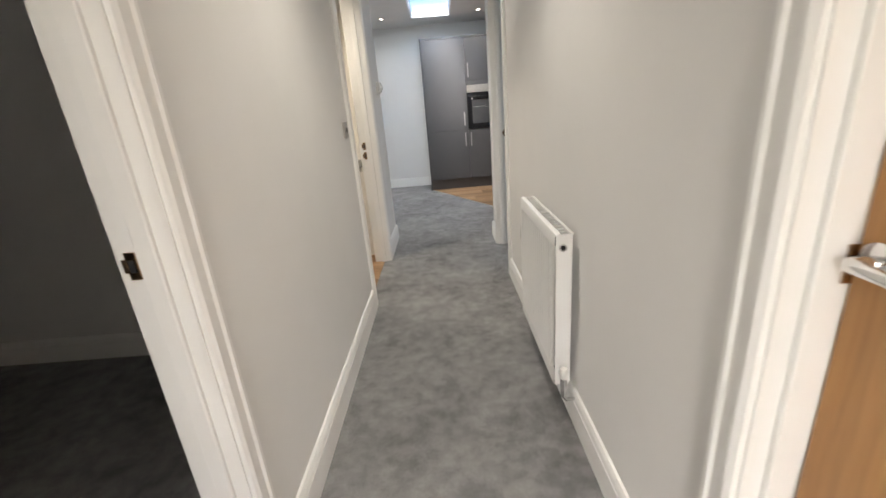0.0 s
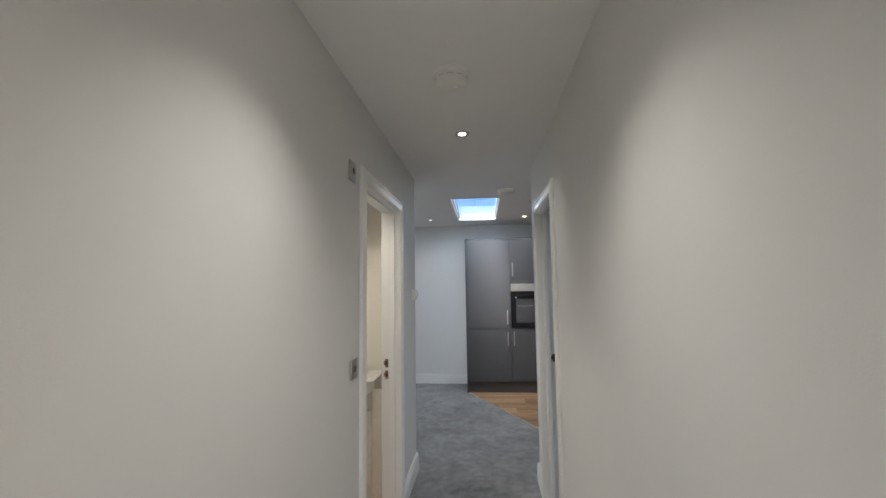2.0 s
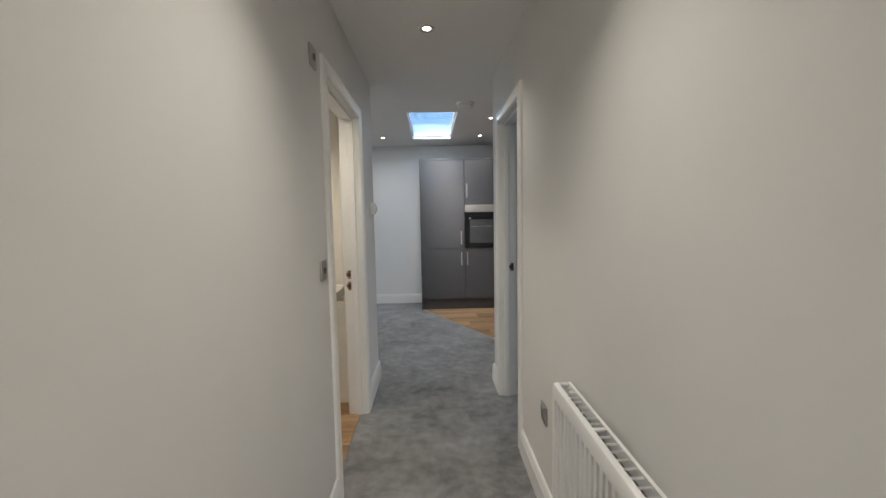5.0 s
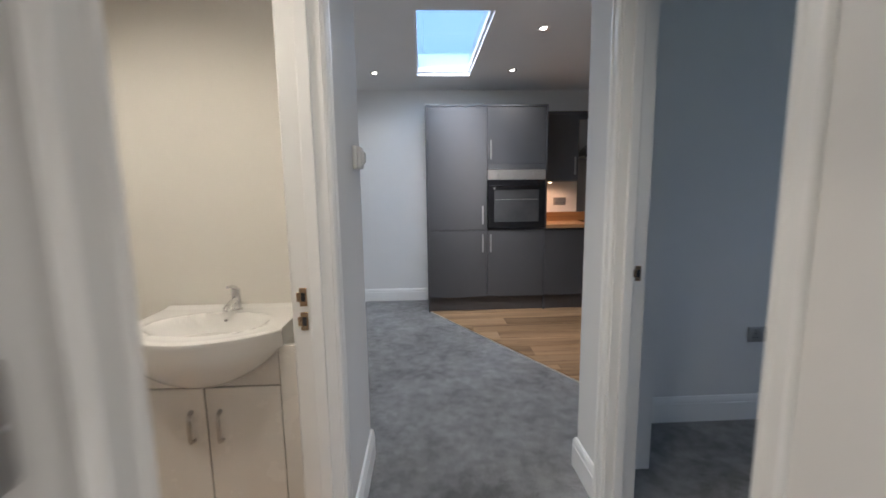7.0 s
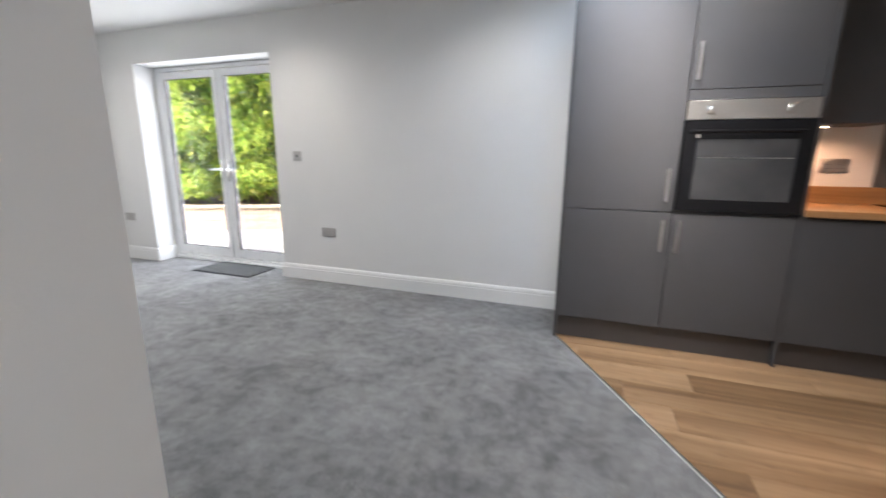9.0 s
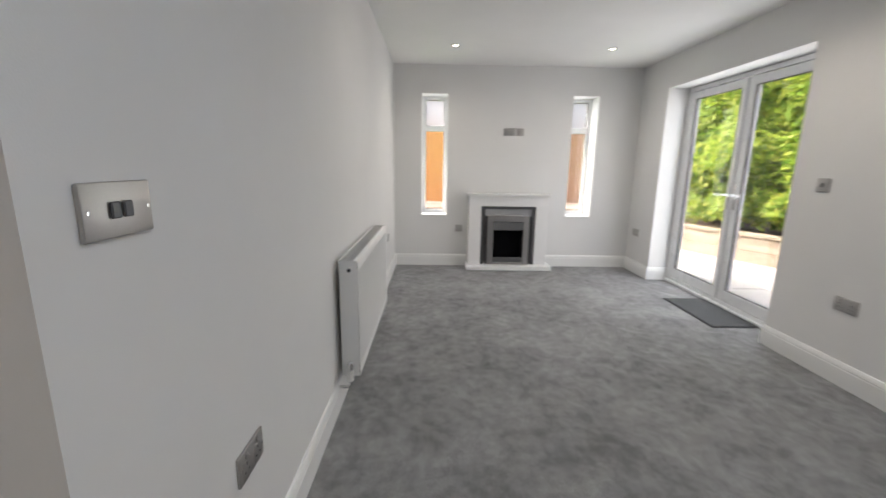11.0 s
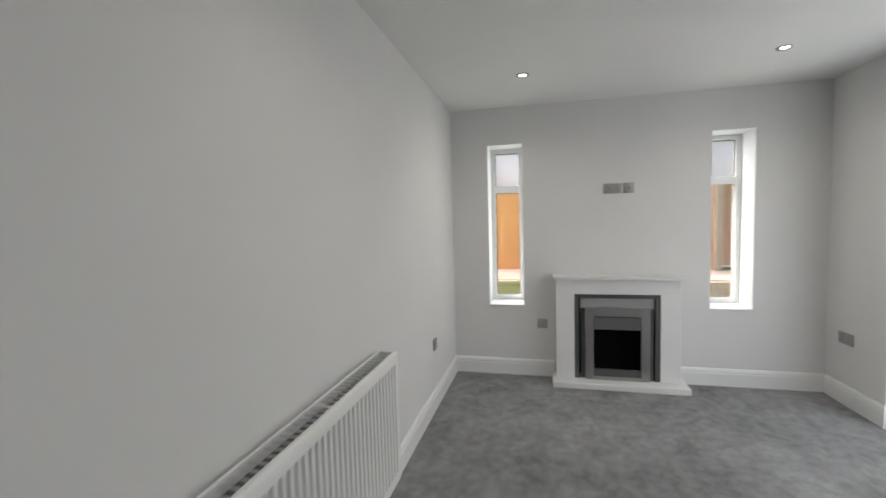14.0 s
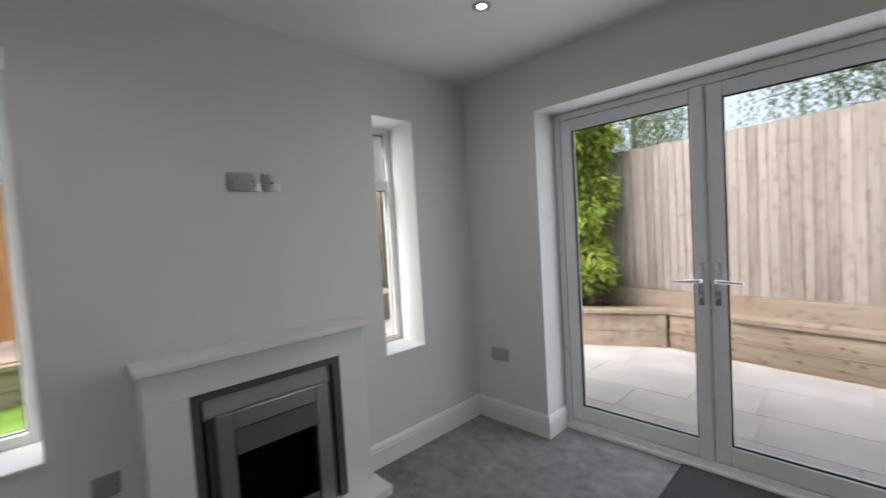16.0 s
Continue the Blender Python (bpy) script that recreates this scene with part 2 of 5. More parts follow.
LENS = glow("lamp_lens", (1.0, 0.90, 0.78), 9.0)
WARM_LENS = glow("warm_lamp_lens", (1.0, 0.66, 0.34), 18.0)
PLASTIC = paint("white_plastic", (0.74, 0.73, 0.70), 0.4, 0.02, 50, 0.02)
HEARTH_STEEL = paint("graphite_steel", (0.085, 0.085, 0.088), 0.35, 0.08, 120, 0.03)
FIRE_SILVER = metal("fire_frame_metal", (0.40, 0.39, 0.38), 0.40, (1, 1, 30))
HOOD = metal("polished_hood_steel", (0.24, 0.235, 0.23), 0.14, (1, 30, 30))
FIRE_PALE = paint("pale_fire_panel", (0.36, 0.36, 0.365), 0.4, 0.05, 90, 0.03, 0.6)
MARBLE = paint("white_micro_marble", (0.76, 0.755, 0.745), 0.35, 0.03, 30, 0.02)
FIRE_BLACK = paint("matt_fire_black", (0.006, 0.006, 0.007), 0.95, 0.2, 60, 0.3, 0.05)
BATHPANEL = paint("cream_wet_wall_panel", (0.74, 0.715, 0.655), 0.16, 0.015, 6, 0.01, 0.5)
RUBBER = carpet("doormat_pile", (0.022, 0.024, 0.026), (0.055, 0.058, 0.06))
FENCE = timber("weathered_board", [(0.25, (0.27, 0.225, 0.20)), (0.5, (0.43, 0.375, 0.345)), (0.75, (0.53, 0.485, 0.455))], 2, 0.85, 0.7, 0.6, tint=0.28)
NEWFENCE = timber("new_larch_board", [(0.25, (0.54, 0.245, 0.085)), (0.5, (0.66, 0.315, 0.115)), (0.75, (0.73, 0.40, 0.165))], 2, 0.75, 0.5, 0.35, tint=0.2)
PALEFENCE = timber("faded_larch_board", [(0.25, (0.40, 0.22, 0.135)), (0.5, (0.50, 0.30, 0.20)), (0.75, (0.56, 0.37, 0.27))], 2, 0.8, 0.5, 0.4, tint=0.25)
SLEEPER = timber("softwood_sleeper", [(0.25, (0.27, 0.205, 0.145)), (0.5, (0.39, 0.31, 0.235)), (0.75, (0.50, 0.42, 0.33))], 0, 0.85, 0.7, 0.5, tint=0.2)
SHEDWOOD = timber("shed_board", [(0.25, (0.30, 0.16, 0.11)), (0.5, (0.40, 0.24, 0.17)), (0.75, (0.48, 0.31, 0.23))], 0, 0.8, 0.4, 0.4, tint=0.15)
SLAB = paint("sandstone_slab", (0.53, 0.50, 0.475), 0.85, 0.14, 60, 0.35, 0.2)
MORTAR = paint("pale_mortar", (0.46, 0.42, 0.385), 0.95, 0.1, 90, 0.4, 0.1)
BARK = paint("bark", (0.10, 0.075, 0.055), 0.95, 0.3, 30, 0.8, 0.1)
CHIPS = paint("bark_chips", (0.13, 0.085, 0.065), 0.95, 0.5, 40, 0.9, 0.1)
GRAVEL = paint("gravel", (0.40, 0.31, 0.25), 0.95, 0.5, 45, 0.9, 0.1)
LAWN = paint("lawn_turf", (0.20, 0.35, 0.06), 0.95, 0.3, 160, 0.9, 0.1)
EARTH = paint("earth", (0.13, 0.14, 0.07), 0.95, 0.3, 20, 0.8, 0.1)


def leaf_mat(name, stops, through=0.35):
    m, n, l, b = material(name)
    geo = n.new("ShaderNodeNewGeometry")
    col = ramp(n, l, geo.outputs["Random Per Island"], stops)
    l.new(col, b.inputs["Base Color"])
    b.inputs["Roughness"].default_value = 0.45
    tl, mx = n.new("ShaderNodeBsdfTranslucent"), n.new("ShaderNodeMixShader")
    l.new(col, tl.inputs[0])
    mx.inputs[0].default_value = through
    l.new(b.outputs[0], mx.inputs[1]), l.new(tl.outputs[0], mx.inputs[2])
    l.new(mx.outputs[0], n["Material Output"].inputs[0])
    return m


LEAF = leaf_mat("laurel_leaf", [(0.0, (0.10, 0.21, 0.03)), (0.35, (0.31, 0.46, 0.06)), (0.7, (0.53, 0.62, 0.10)), (1.0, (0.72, 0.68, 0.17))], 0.6)
BIRCHLEAF = leaf_mat("birch_leaf", [(0.0, (0.09, 0.14, 0.04)), (1.0, (0.20, 0.27, 0.10))])
GRASS = leaf_mat("grass_blade", [(0.0, (0.10, 0.25, 0.03)), (1.0, (0.24, 0.42, 0.08))])


# ---- mesh tools ----
def box(bm, x0, x1, y0, y1, z0, z1, bevel=0.0, seg=1):
    m = Matrix.LocRotScale(((x0 + x1) / 2, (y0 + y1) / 2, (z0 + z1) / 2), None, (abs(x1 - x0), abs(y1 - y0), abs(z1 - z0)))
    made = bmesh.ops.create_cube(bm, size=1, matrix=m)["verts"]
    if bevel:
        edges = list({e for v in made for e in v.link_edges})
        bmesh.ops.bevel(bm, geom=edges, offset=bevel, segments=seg, affect="EDGES", profile=0.5)
    return bm


def boxed(x0, x1, y0, y1, z0, z1, bevel=0.0, seg=1):
    return box(bmesh.new(), x0, x1, y0, y1, z0, z1, bevel, seg)


def sweep(bm, profile, path):
    """Carry a closed outline (offset to the left of travel, height) along a level path, with mitred corners."""
    pts = [Vector(p) for p in path]
    rings = []
    for i, p in enumerate(pts):
        a = (pts[i] - pts[i - 1]).normalized() if i else None
        b = (pts[i + 1] - pts[i]).normalized() if i + 1 < len(pts) else None
        a, b = a or b, b or a
        na, nb = Vector((-a.y, a.x)), Vector((-b.y, b.x))
        n = (na + nb).normalized()
        n /= max(0.3, n.dot(na))
        rings.append([bm.verts.new((p.x + n.x * o, p.y + n.y * o, h)) for o, h in profile])
    for r, s in zip(rings, rings[1:]):
        for k in range(len(profile)):
            bm.faces.new((r[k], r[k - 1], s[k - 1], s[k]))
    bm.faces.new(rings[0])
    bm.faces.new(rings[-1][::-1])
    bmesh.ops.recalc_face_normals(bm, faces=bm.faces)
    return bm


def lathe(bm, profile, segs=32, centre=(0, 0, 0), axis="z"):
    """Turn (radius, height) round an axis through centre."""
    rings = []
    for r, h in profile:
        ring = []
        for k in range(segs):
            a = 2 * math.pi * k / segs
            u, v = r * math.cos(a), r * math.sin(a)
            p = {"z": (u, v, h), "y": (u, h, v), "x": (h, u, v)}[axis]
            ring.append(bm.verts.new(Vector(p) + Vector(centre)))
        rings.append(ring)
    for r, s in zip(rings, rings[1:]):
        for k in range(segs):
            bm.faces.new((r[k - 1], r[k], s[k], s[k - 1]))
    for ring in (rings[0], rings[-1]):
        bm.faces.new(ring)
    bmesh.ops.recalc_face_normals(bm, faces=bm.faces)
    return bm


def tube(bm, pts, radius, segs=10):
    """A round bar along a line of points."""
    pts = [Vector(p) for p in pts]
    rings = []
    for i, p in enumerate(pts):
        d = (pts[min(i + 1, len(pts) - 1)] - pts[max(i - 1, 0)]).normalized()
        u = d.cross(Vector((0, 0, 1)) if abs(d.z) < 0.9 else Vector((1, 0, 0))).normalized()
        v = d.cross(u)
        rad = radius[i] if isinstance(radius, (list, tuple)) else radius
        rings.append([bm.verts.new(p + (u * math.cos(2 * math.pi * k / segs) + v * math.sin(2 * math.pi * k / segs)) * rad) for k in range(segs)])
    for r, s in zip(rings, rings[1:]):
        for k in range(segs):
            bm.faces.new((r[k - 1], r[k], s[k], s[k - 1]))
    bm.faces.new(rings[0]), bm.faces.new(rings[-1])
    bmesh.ops.recalc_face_normals(bm, faces=bm.faces)
    return bm


def meshed(name, bm, mat, smooth=False):
    me = bpy.data.meshes.new(name)
    bm.to_mesh(me)
    bm.free()
    me.materials.append(mat)
    if smooth:
        me.shade_smooth()
        me.set_sharp_from_angle(angle=radians(38))
    return me


def part(name, bm, mat, parent, label="", smooth=False):
    ob = new(name, meshed(name, bm, mat, smooth))
    ob.parent = parent
    return tagged(ob, label) if label else ob


def structure(name, bm, mat, label="", category="", smooth=False):
    return tagged(new(name, meshed(name, bm, mat, smooth)), label, category or name.split("_")[0], kind="structure")


def thing(name, label, category, m=None, group=""):
    ob = new(name)
    ob.empty_display_size = 0.05
    if m is not None:
        ob.matrix_basis = m
    return tagged(ob, label, category, group)


def wall_boxes(along, a0, a1, b0, b1, holes=(), z1=CE, z0=0.0):
    """A wall along x or y from a0 to a1, between b0 and b1 across, with holes (a0, a1, z0, z1) through it."""
    bm = bmesh.new()

    def put(p, q, r, s):
        if q - p > 1e-4 and s - r > 1e-4:
            box(bm, *((p, q, b0, b1) if along == "x" else (b0, b1, p, q)), r, s)
    at = a0
    for h0, h1, hz0, hz1 in sorted(holes):
        put(at, h0, z0, z1)
        put(h0, h1, z0, hz0)
        put(h0, h1, hz1, z1)
        at = h1
    put(at, a1, z0, z1)
    return bm


# ---- structure ----
A_DOOR = (0.13, 0.915)            # left room, along y
BATH_DOOR = (2.69, 3.53)
C_DOOR = (-0.085, 0.68)           # right room by the start
B_DOOR = (3.075, 3.756)
FD = (-4.635, -2.90, 0.0, 2.08)  # garden doors
WIN_L, WIN_R = (4.515, 4.83, 0.632, 2.08), (6.315, 6.63, 0.632, 2.08)
SKY = (-0.325, 0.19, 5.07, 6.56)
FRONT_GLASS = (-0.42, 0.25, 0.25, 2.0)


def hole(d):
    return (d[0] - 0.03, d[1] + 0.03, 0.0, DOOR_H + 0.03)


structure("wall_hall_left", wall_boxes("y", BACK, 4.05, LX - TH, LX, [hole(A_DOOR), hole(BATH_DOOR)]), WALL, "off-white painted hallway wall with two doorways", "wall")
structure("wall_hall_right", wall_boxes("y", BACK, PIER, RX, RX + TH, [hole(C_DOOR), hole(B_DOOR)]), WALL, "off-white painted hallway wall with two doorways", "wall")
structure("wall_hall_end", wall_boxes("x", -3.6, 3.1, BACK - 0.3, BACK, [FRONT_GLASS]), WALL, "off-white painted wall at the hall's end", "wall")
structure("wall_living_south", wall_boxes("x", WEST, LX, 4.05, SOUTH), WALL, "off-white painted living room wall", "wall")
structure("wall_west", wall_boxes("y", BACK, NORTH + OUT, WEST - OUT, WEST, [WIN_L, WIN_R]), WALL, "off-white painted wall with two slim windows", "wall")
structure("wall_north", wall_boxes("x", WEST, EAST + 0.3, NORTH, NORTH + OUT, [FD]), WALL, "off-white painted wall with garden doors", "wall")
structure("wall_kitchen_east", wall_boxes("y", 4.39, NORTH, EAST, EAST + 0.3), WALL, "off-white painted kitchen wall", "wall")
structure("wall_pier", boxed(RX + TH, 0.725, PIER - 0.04, PIER, 0, CE), WALL, "off-white painted short wall beside the hall opening", "wall")
structure("wall_pier_return", boxed(0.70, 0.725, PIER, 4.39, 0, CE), WALL, "off-white painted short return wall", "wall")
structure("wall_bedroom_north", wall_boxes("x", 0.70, EAST, 4.39, 4.49), WALL, "off-white painted wall between bedroom and kitchen", "wall")
structure("wall_bedroom_east", wall_boxes("y", BACK, 4.39, EAST, EAST + 0.3, [(2.3, 3.3, 0.95, 2.05)]), WALL, "off-white painted bedroom wall", "wall")
structure("wall_bedroom_divide", wall_boxes("x", RX + TH, EAST, 1.55, 1.65), WALL, "off-white painted wall between two rooms", "wall")
structure("wall_room_north", wall_boxes("x", -3.6, LX - TH, 2.27, 2.37), WALL, "off-white painted wall of the dark side room", "wall")
structure("wall_panel_bath", boxed(-2.25, LX - TH, 4.032, 4.05, 0, CE), BATHPANEL, "glossy cream wet-wall panel behind the basin", "wall panel")
structure("wall_room_west", wall_boxes("y", BACK, 4.04, -3.7, -3.6), WALL, "off-white painted wall of the dark side room", "wall")
structure("wall_bath_west", wall_boxes("y", 2.37, 4.04, -2.35, -2.25), WALL, "cream painted bathroom wall", "wall")

# ceilings; the living space has a square well for the rooflight
bm = bmesh.new()
for c in ((WEST, SKY[0], 4.10, NORTH), (SKY[1], EAST, 4.10, NORTH), (SKY[0], SKY[1], 4.10, SKY[2]), (SKY[0], SKY[1], SKY[3], NORTH)):
    box(bm, *c, CE, CE + 0.16)
structure("ceiling_living", bm, CEILING, "flat white ceiling with a rooflight well", "ceiling")
structure("ceiling_hall", boxed(-3.7, EAST, BACK, 4.10, CE, CE + 0.16), CEILING, "flat white hallway ceiling", "ceiling")
bm = bmesh.new()
e = 0.03
for c in ((SKY[0] - e, SKY[0], SKY[2] - e, SKY[3] + e), (SKY[1], SKY[1] + e, SKY[2] - e, SKY[3] + e), (SKY[0], SKY[1], SKY[2] - e, SKY[2]), (SKY[0], SKY[1], SKY[3], SKY[3] + e)):
    box(bm, *c, CE + 0.16, CE + 0.20)
structure("rooflight_well", bm, CEILING, "white plastered rooflight well", "wall")
rl = tagged(thing("window_rooflight", "fixed rooflight with white frame above its well", "rooflight", pose((SKY[0] + SKY[1]) / 2, (SKY[2] + SKY[3]) / 2, CE + 0.035)), kind="structure")
rw, rd, fw = (SKY[1] - SKY[0]) / 2, (SKY[3] - SKY[2]) / 2, 0.014
bm = bmesh.new()
for c in ((-rw + 0.001, -rw + fw, -rd + 0.001, rd - 0.001), (rw - fw, rw - 0.001, -rd + 0.001, rd - 0.001), (-rw + fw, rw - fw, -rd + 0.001, -rd + fw), (-rw + fw, rw - fw, rd - fw, rd - 0.001)):
    box(bm, *c, 0, 0.06, 0.004)
part("window_frame", bm, UPVC, rl)
part("pane", boxed(-rw + fw - 0.003, rw - fw + 0.003, -rd + fw - 0.003, rd - fw + 0.003, 0.03, 0.04), ROOFPANE, rl).visible_shadow = False

# floors
TRANS = ((1.165, 4.10), (-0.232, 6.60))    # where carpet meets plank


def trans_x(y):
    (ax, ay), (bx, by) = TRANS
    return ax + (bx - ax) * (y - ay) / (by - ay)


bm = bmesh.new()
ring = [(WEST, 4.05), (LX - 0.045, 4.05), (LX - 0.045, 2.32), (-3.6, 2.32), (-3.6, BACK), (EAST, BACK), (EAST, 4.39), (trans_x(4.39), 4.39), (-0.232, 6.60), (-0.232, NORTH), (FD[1], NORTH), (FD[1], NORTH + 0.23), (FD[0], NORTH + 0.23), (FD[0], NORTH), (WEST, NORTH)]
bot = [bm.verts.new((x, y, -0.02)) for x, y in ring]
top = [bm.verts.new((x, y, 0.0)) for x, y in ring]
bm.faces.new(top), bm.faces.new(bot[::-1])
for i in range(len(ring)):
    bm.faces.new((top[i - 1], bot[i - 1], bot[i], top[i]))
bmesh.ops.recalc_face_normals(bm, faces=bm.faces)
structure("floor_carpet", bm, CARPET, "mid-grey cut-pile fitted carpet with nap patches", "carpet")
structure("floor_base", boxed(WEST, EAST, BACK, NORTH, -0.15, -0.022), MORTAR, "floor slab under carpet and planks", "floor")
bm = sweep(bmesh.new(), [(-0.010, 0.001), (-0.006, 0.006), (0.006, 0.006), (0.010, 0.001)], [(trans_x(4.50), 4.50), (-0.228, 6.60)])
structure("trim_floor_strip", bm, STEEL, "slim metal strip between carpet and planks", "floor trim")

# door linings, architraves and their strike plates
ARCH = [(0.0, 0.0), (0.0, 0.012), (0.010, 0.018), (0.018, 0.018), (0.024, 0.013), (0.046, 0.013), (0.052, 0.018), (0.062, 0.018), (0.067, 0.012), (0.067, 0.0)]


def casing(name, face, out, d, label):
    """Moulded architrave round a doorway in a wall along y; out is the side it stands on."""
    bm = bmesh.new()
    y0, y1, h = d[0] - 0.006, d[1] + 0.006, DOOR_H
    rings = []
    for (cy, cz, sy, sz) in ((y0, 0.0, -1, 0), (y0, h + 0.006, -1, 1), (y1, h + 0.006, 1, 1), (y1, 0.0, 1, 0)):
        rings.append([bm.verts.new((face + out * t, cy + sy * w, cz + sz * w)) for w, t in ARCH])
    for r, s in zip(rings, rings[1:]):
        for k in range(len(ARCH)):
            bm.faces.new((r[k - 1], r[k], s[k], s[k - 1]))
    bm.faces.new(rings[0]), bm.faces.new(rings[-1])
    bmesh.ops.recalc_face_normals(bm, faces=bm.faces)
    return structure(name, bm, GLOSS, label, "door casing")


def lining(name, xa, xb, d, stop_at):
    """Jambs and head through the wall, with a stop bead."""
    bm = bmesh.new()
    for (p, q) in ((d[0] - 0.03, d[0]), (d[1], d[1] + 0.03)):
        box(bm, xa - 0.002, xb + 0.002, p, q, 0, DOOR_H + 0.03)
    box(bm, xa - 0.002, xb + 0.002, d[0], d[1], DOOR_H, DOOR_H + 0.03)
    s0, s1 = stop_at
    box(bm, s0, s1, d[0], d[0] + 0.013, 0, DOOR_H, 0.002)
    box(bm, s0, s1, d[1] - 0.013, d[1], 0, DOOR_H, 0.002)
    box(bm, s0, s1, d[0] + 0.013, d[1] - 0.013, DOOR_H - 0.013, DOOR_H, 0.002)
    return structure(name, bm, GLOSS, "white painted door lining with stop bead", "door lining")


def strike(x, y, z, side, double, parent):
    """Polished strike plate let into a jamb at y; side is the way it faces."""
    for k, dz in enumerate((0.0, -0.075) if double else (0.0,)):
        bm = boxed(x - 0.011, x + 0.011, y - 0.002, y + 0.002, z + dz - 0.028, z + dz + 0.028, 0.0008)
        plate = part("strike_plate", bm, BRASSY, parent, "polished brown-toned metal strike plate")
        # dark chip on the uncut plate, the slot's shade put in as colour
        part("keep_shade", boxed(x - 0.006, x + 0.006, y + side * 0.002, y + side * 0.0036, z + dz - 0.013, z + dz + 0.013), SEAL, plate)
        part("lip", boxed(x - 0.020, x - 0.011, y - 0.001, y + 0.003, z + dz - 0.014, z + dz + 0.014, 0.0008), BRASSY, plate)


for nm, xa, xb, d, st in (("door_lining_1", LX - TH, LX, A_DOOR, (LX - 0.066, LX - 0.03)), ("door_lining_2", LX - TH, LX, BATH_DOOR, (LX - 0.066, LX - 0.03)),
                          ("door_lining_3", RX, RX + TH, C_DOOR, (RX + 0.03, RX + 0.066)), ("door_lining_4", RX, RX + TH, B_DOOR, (RX + 0.03, RX + 0.066))):
    ob = lining(nm, xa, xb, d, st)
    left = xa < 0
    casing(nm.replace("lining", "casing"), LX if left else RX, 1 if left else -1, d, "white moulded door architrave facing the hall")
    casing(nm.replace("lining", "casing_inner"), (LX - TH) if left else (RX + TH), -1 if left else 1, d, "white moulded door architrave facing the room")
    deep = (xa + 0.022) if left else (xb - 0.022)
    strike(deep, d[1] - 0.001, 0.975, -1, nm == "door_lining_2", ob)

# ajar oak door, handle on the hall side
door = thing("door_1", "oak veneer flush door standing slightly ajar", "door", pose(RX + TH - 0.004, C_DOOR[0] + 0.004, 0.006, 0, 0, -1.5))
DW = C_DOOR[1] - C_DOOR[0] - 0.008
leaf = part("door_leaf", boxed(-0.038, 0.0, 0.0, DW, 0.0, DOOR_H - 0.01, 0.002), OAK_DOOR, door)
hnd = part("door_handle", lathe(bmesh.new(), [(0.026, -0.038), (0.026, -0.046), (0.022, -0.048), (0.010, -0.049), (0.010, -0.078), (0.009, -0.08)], 28, (0, DW - 0.036, 0.985), "x"), CHROME, leaf, "polished chrome lever handle", True)
part("lever", tube(bmesh.new(), [(-0.078, DW - 0.036, 0.985), (-0.080, DW - 0.06, 0.985), (-0.080, DW - 0.15, 0.983)], [0.010, 0.009, 0.0085], 12), CHROME, leaf, "polished chrome lever", True)
part("latch", boxed(-0.030, -0.008, DW - 0.0005, DW + 0.0015, 0.93, 1.04, 0.0005), BRASSY, leaf)

# skirting boards
SKIRT = [(0.0, 0.0), (0.018, 0.0), (0.018, 0.104), (0.015, 0.108), (0.015, 0.112), (0.017, 0.116), (0.014, 0.130), (0.008, 0.142), (0.0, 0.144)]


def skirting(name, *pts):
    return structure(name, sweep(bmesh.new(), SKIRT, pts), GLOSS, "white moulded skirting board", "skirting")


CO = 0.073    # architrave width beyond the opening
skirting("baseboard_hall_left_a", (LX, BATH_DOOR[0] - CO), (LX, A_DOOR[1] + CO))
skirting("baseboard_hall_right_a", (RX, C_DOOR[1] + CO), (RX, B_DOOR[0] - CO))
skirting("baseboard_living_south", (WEST, NORTH), (WEST, 6.085))
skirting("baseboard_living_west", (WEST, 5.085), (WEST, SOUTH), (LX, SOUTH), (LX, BATH_DOOR[1] + CO))
skirting("baseboard_north_corner", (FD[0], NORTH + 0.225), (FD[0], NORTH), (WEST + 0.018, NORTH))
skirting("baseboard_north", (-0.256, NORTH), (FD[1], NORTH), (FD[1], NORTH + 0.225))
skirting("baseboard_pier", (RX, B_DOOR[1] + CO), (RX, PIER), (0.70, PIER))
skirting("baseboard_bedroom", (EAST, 4.39), (0.725, 4.39))
skirting("baseboard_room", (LX - TH, 2.27), (-3.6, 2.27))
skirting("baseboard_hall_end", (LX, BACK), (RX, BACK))


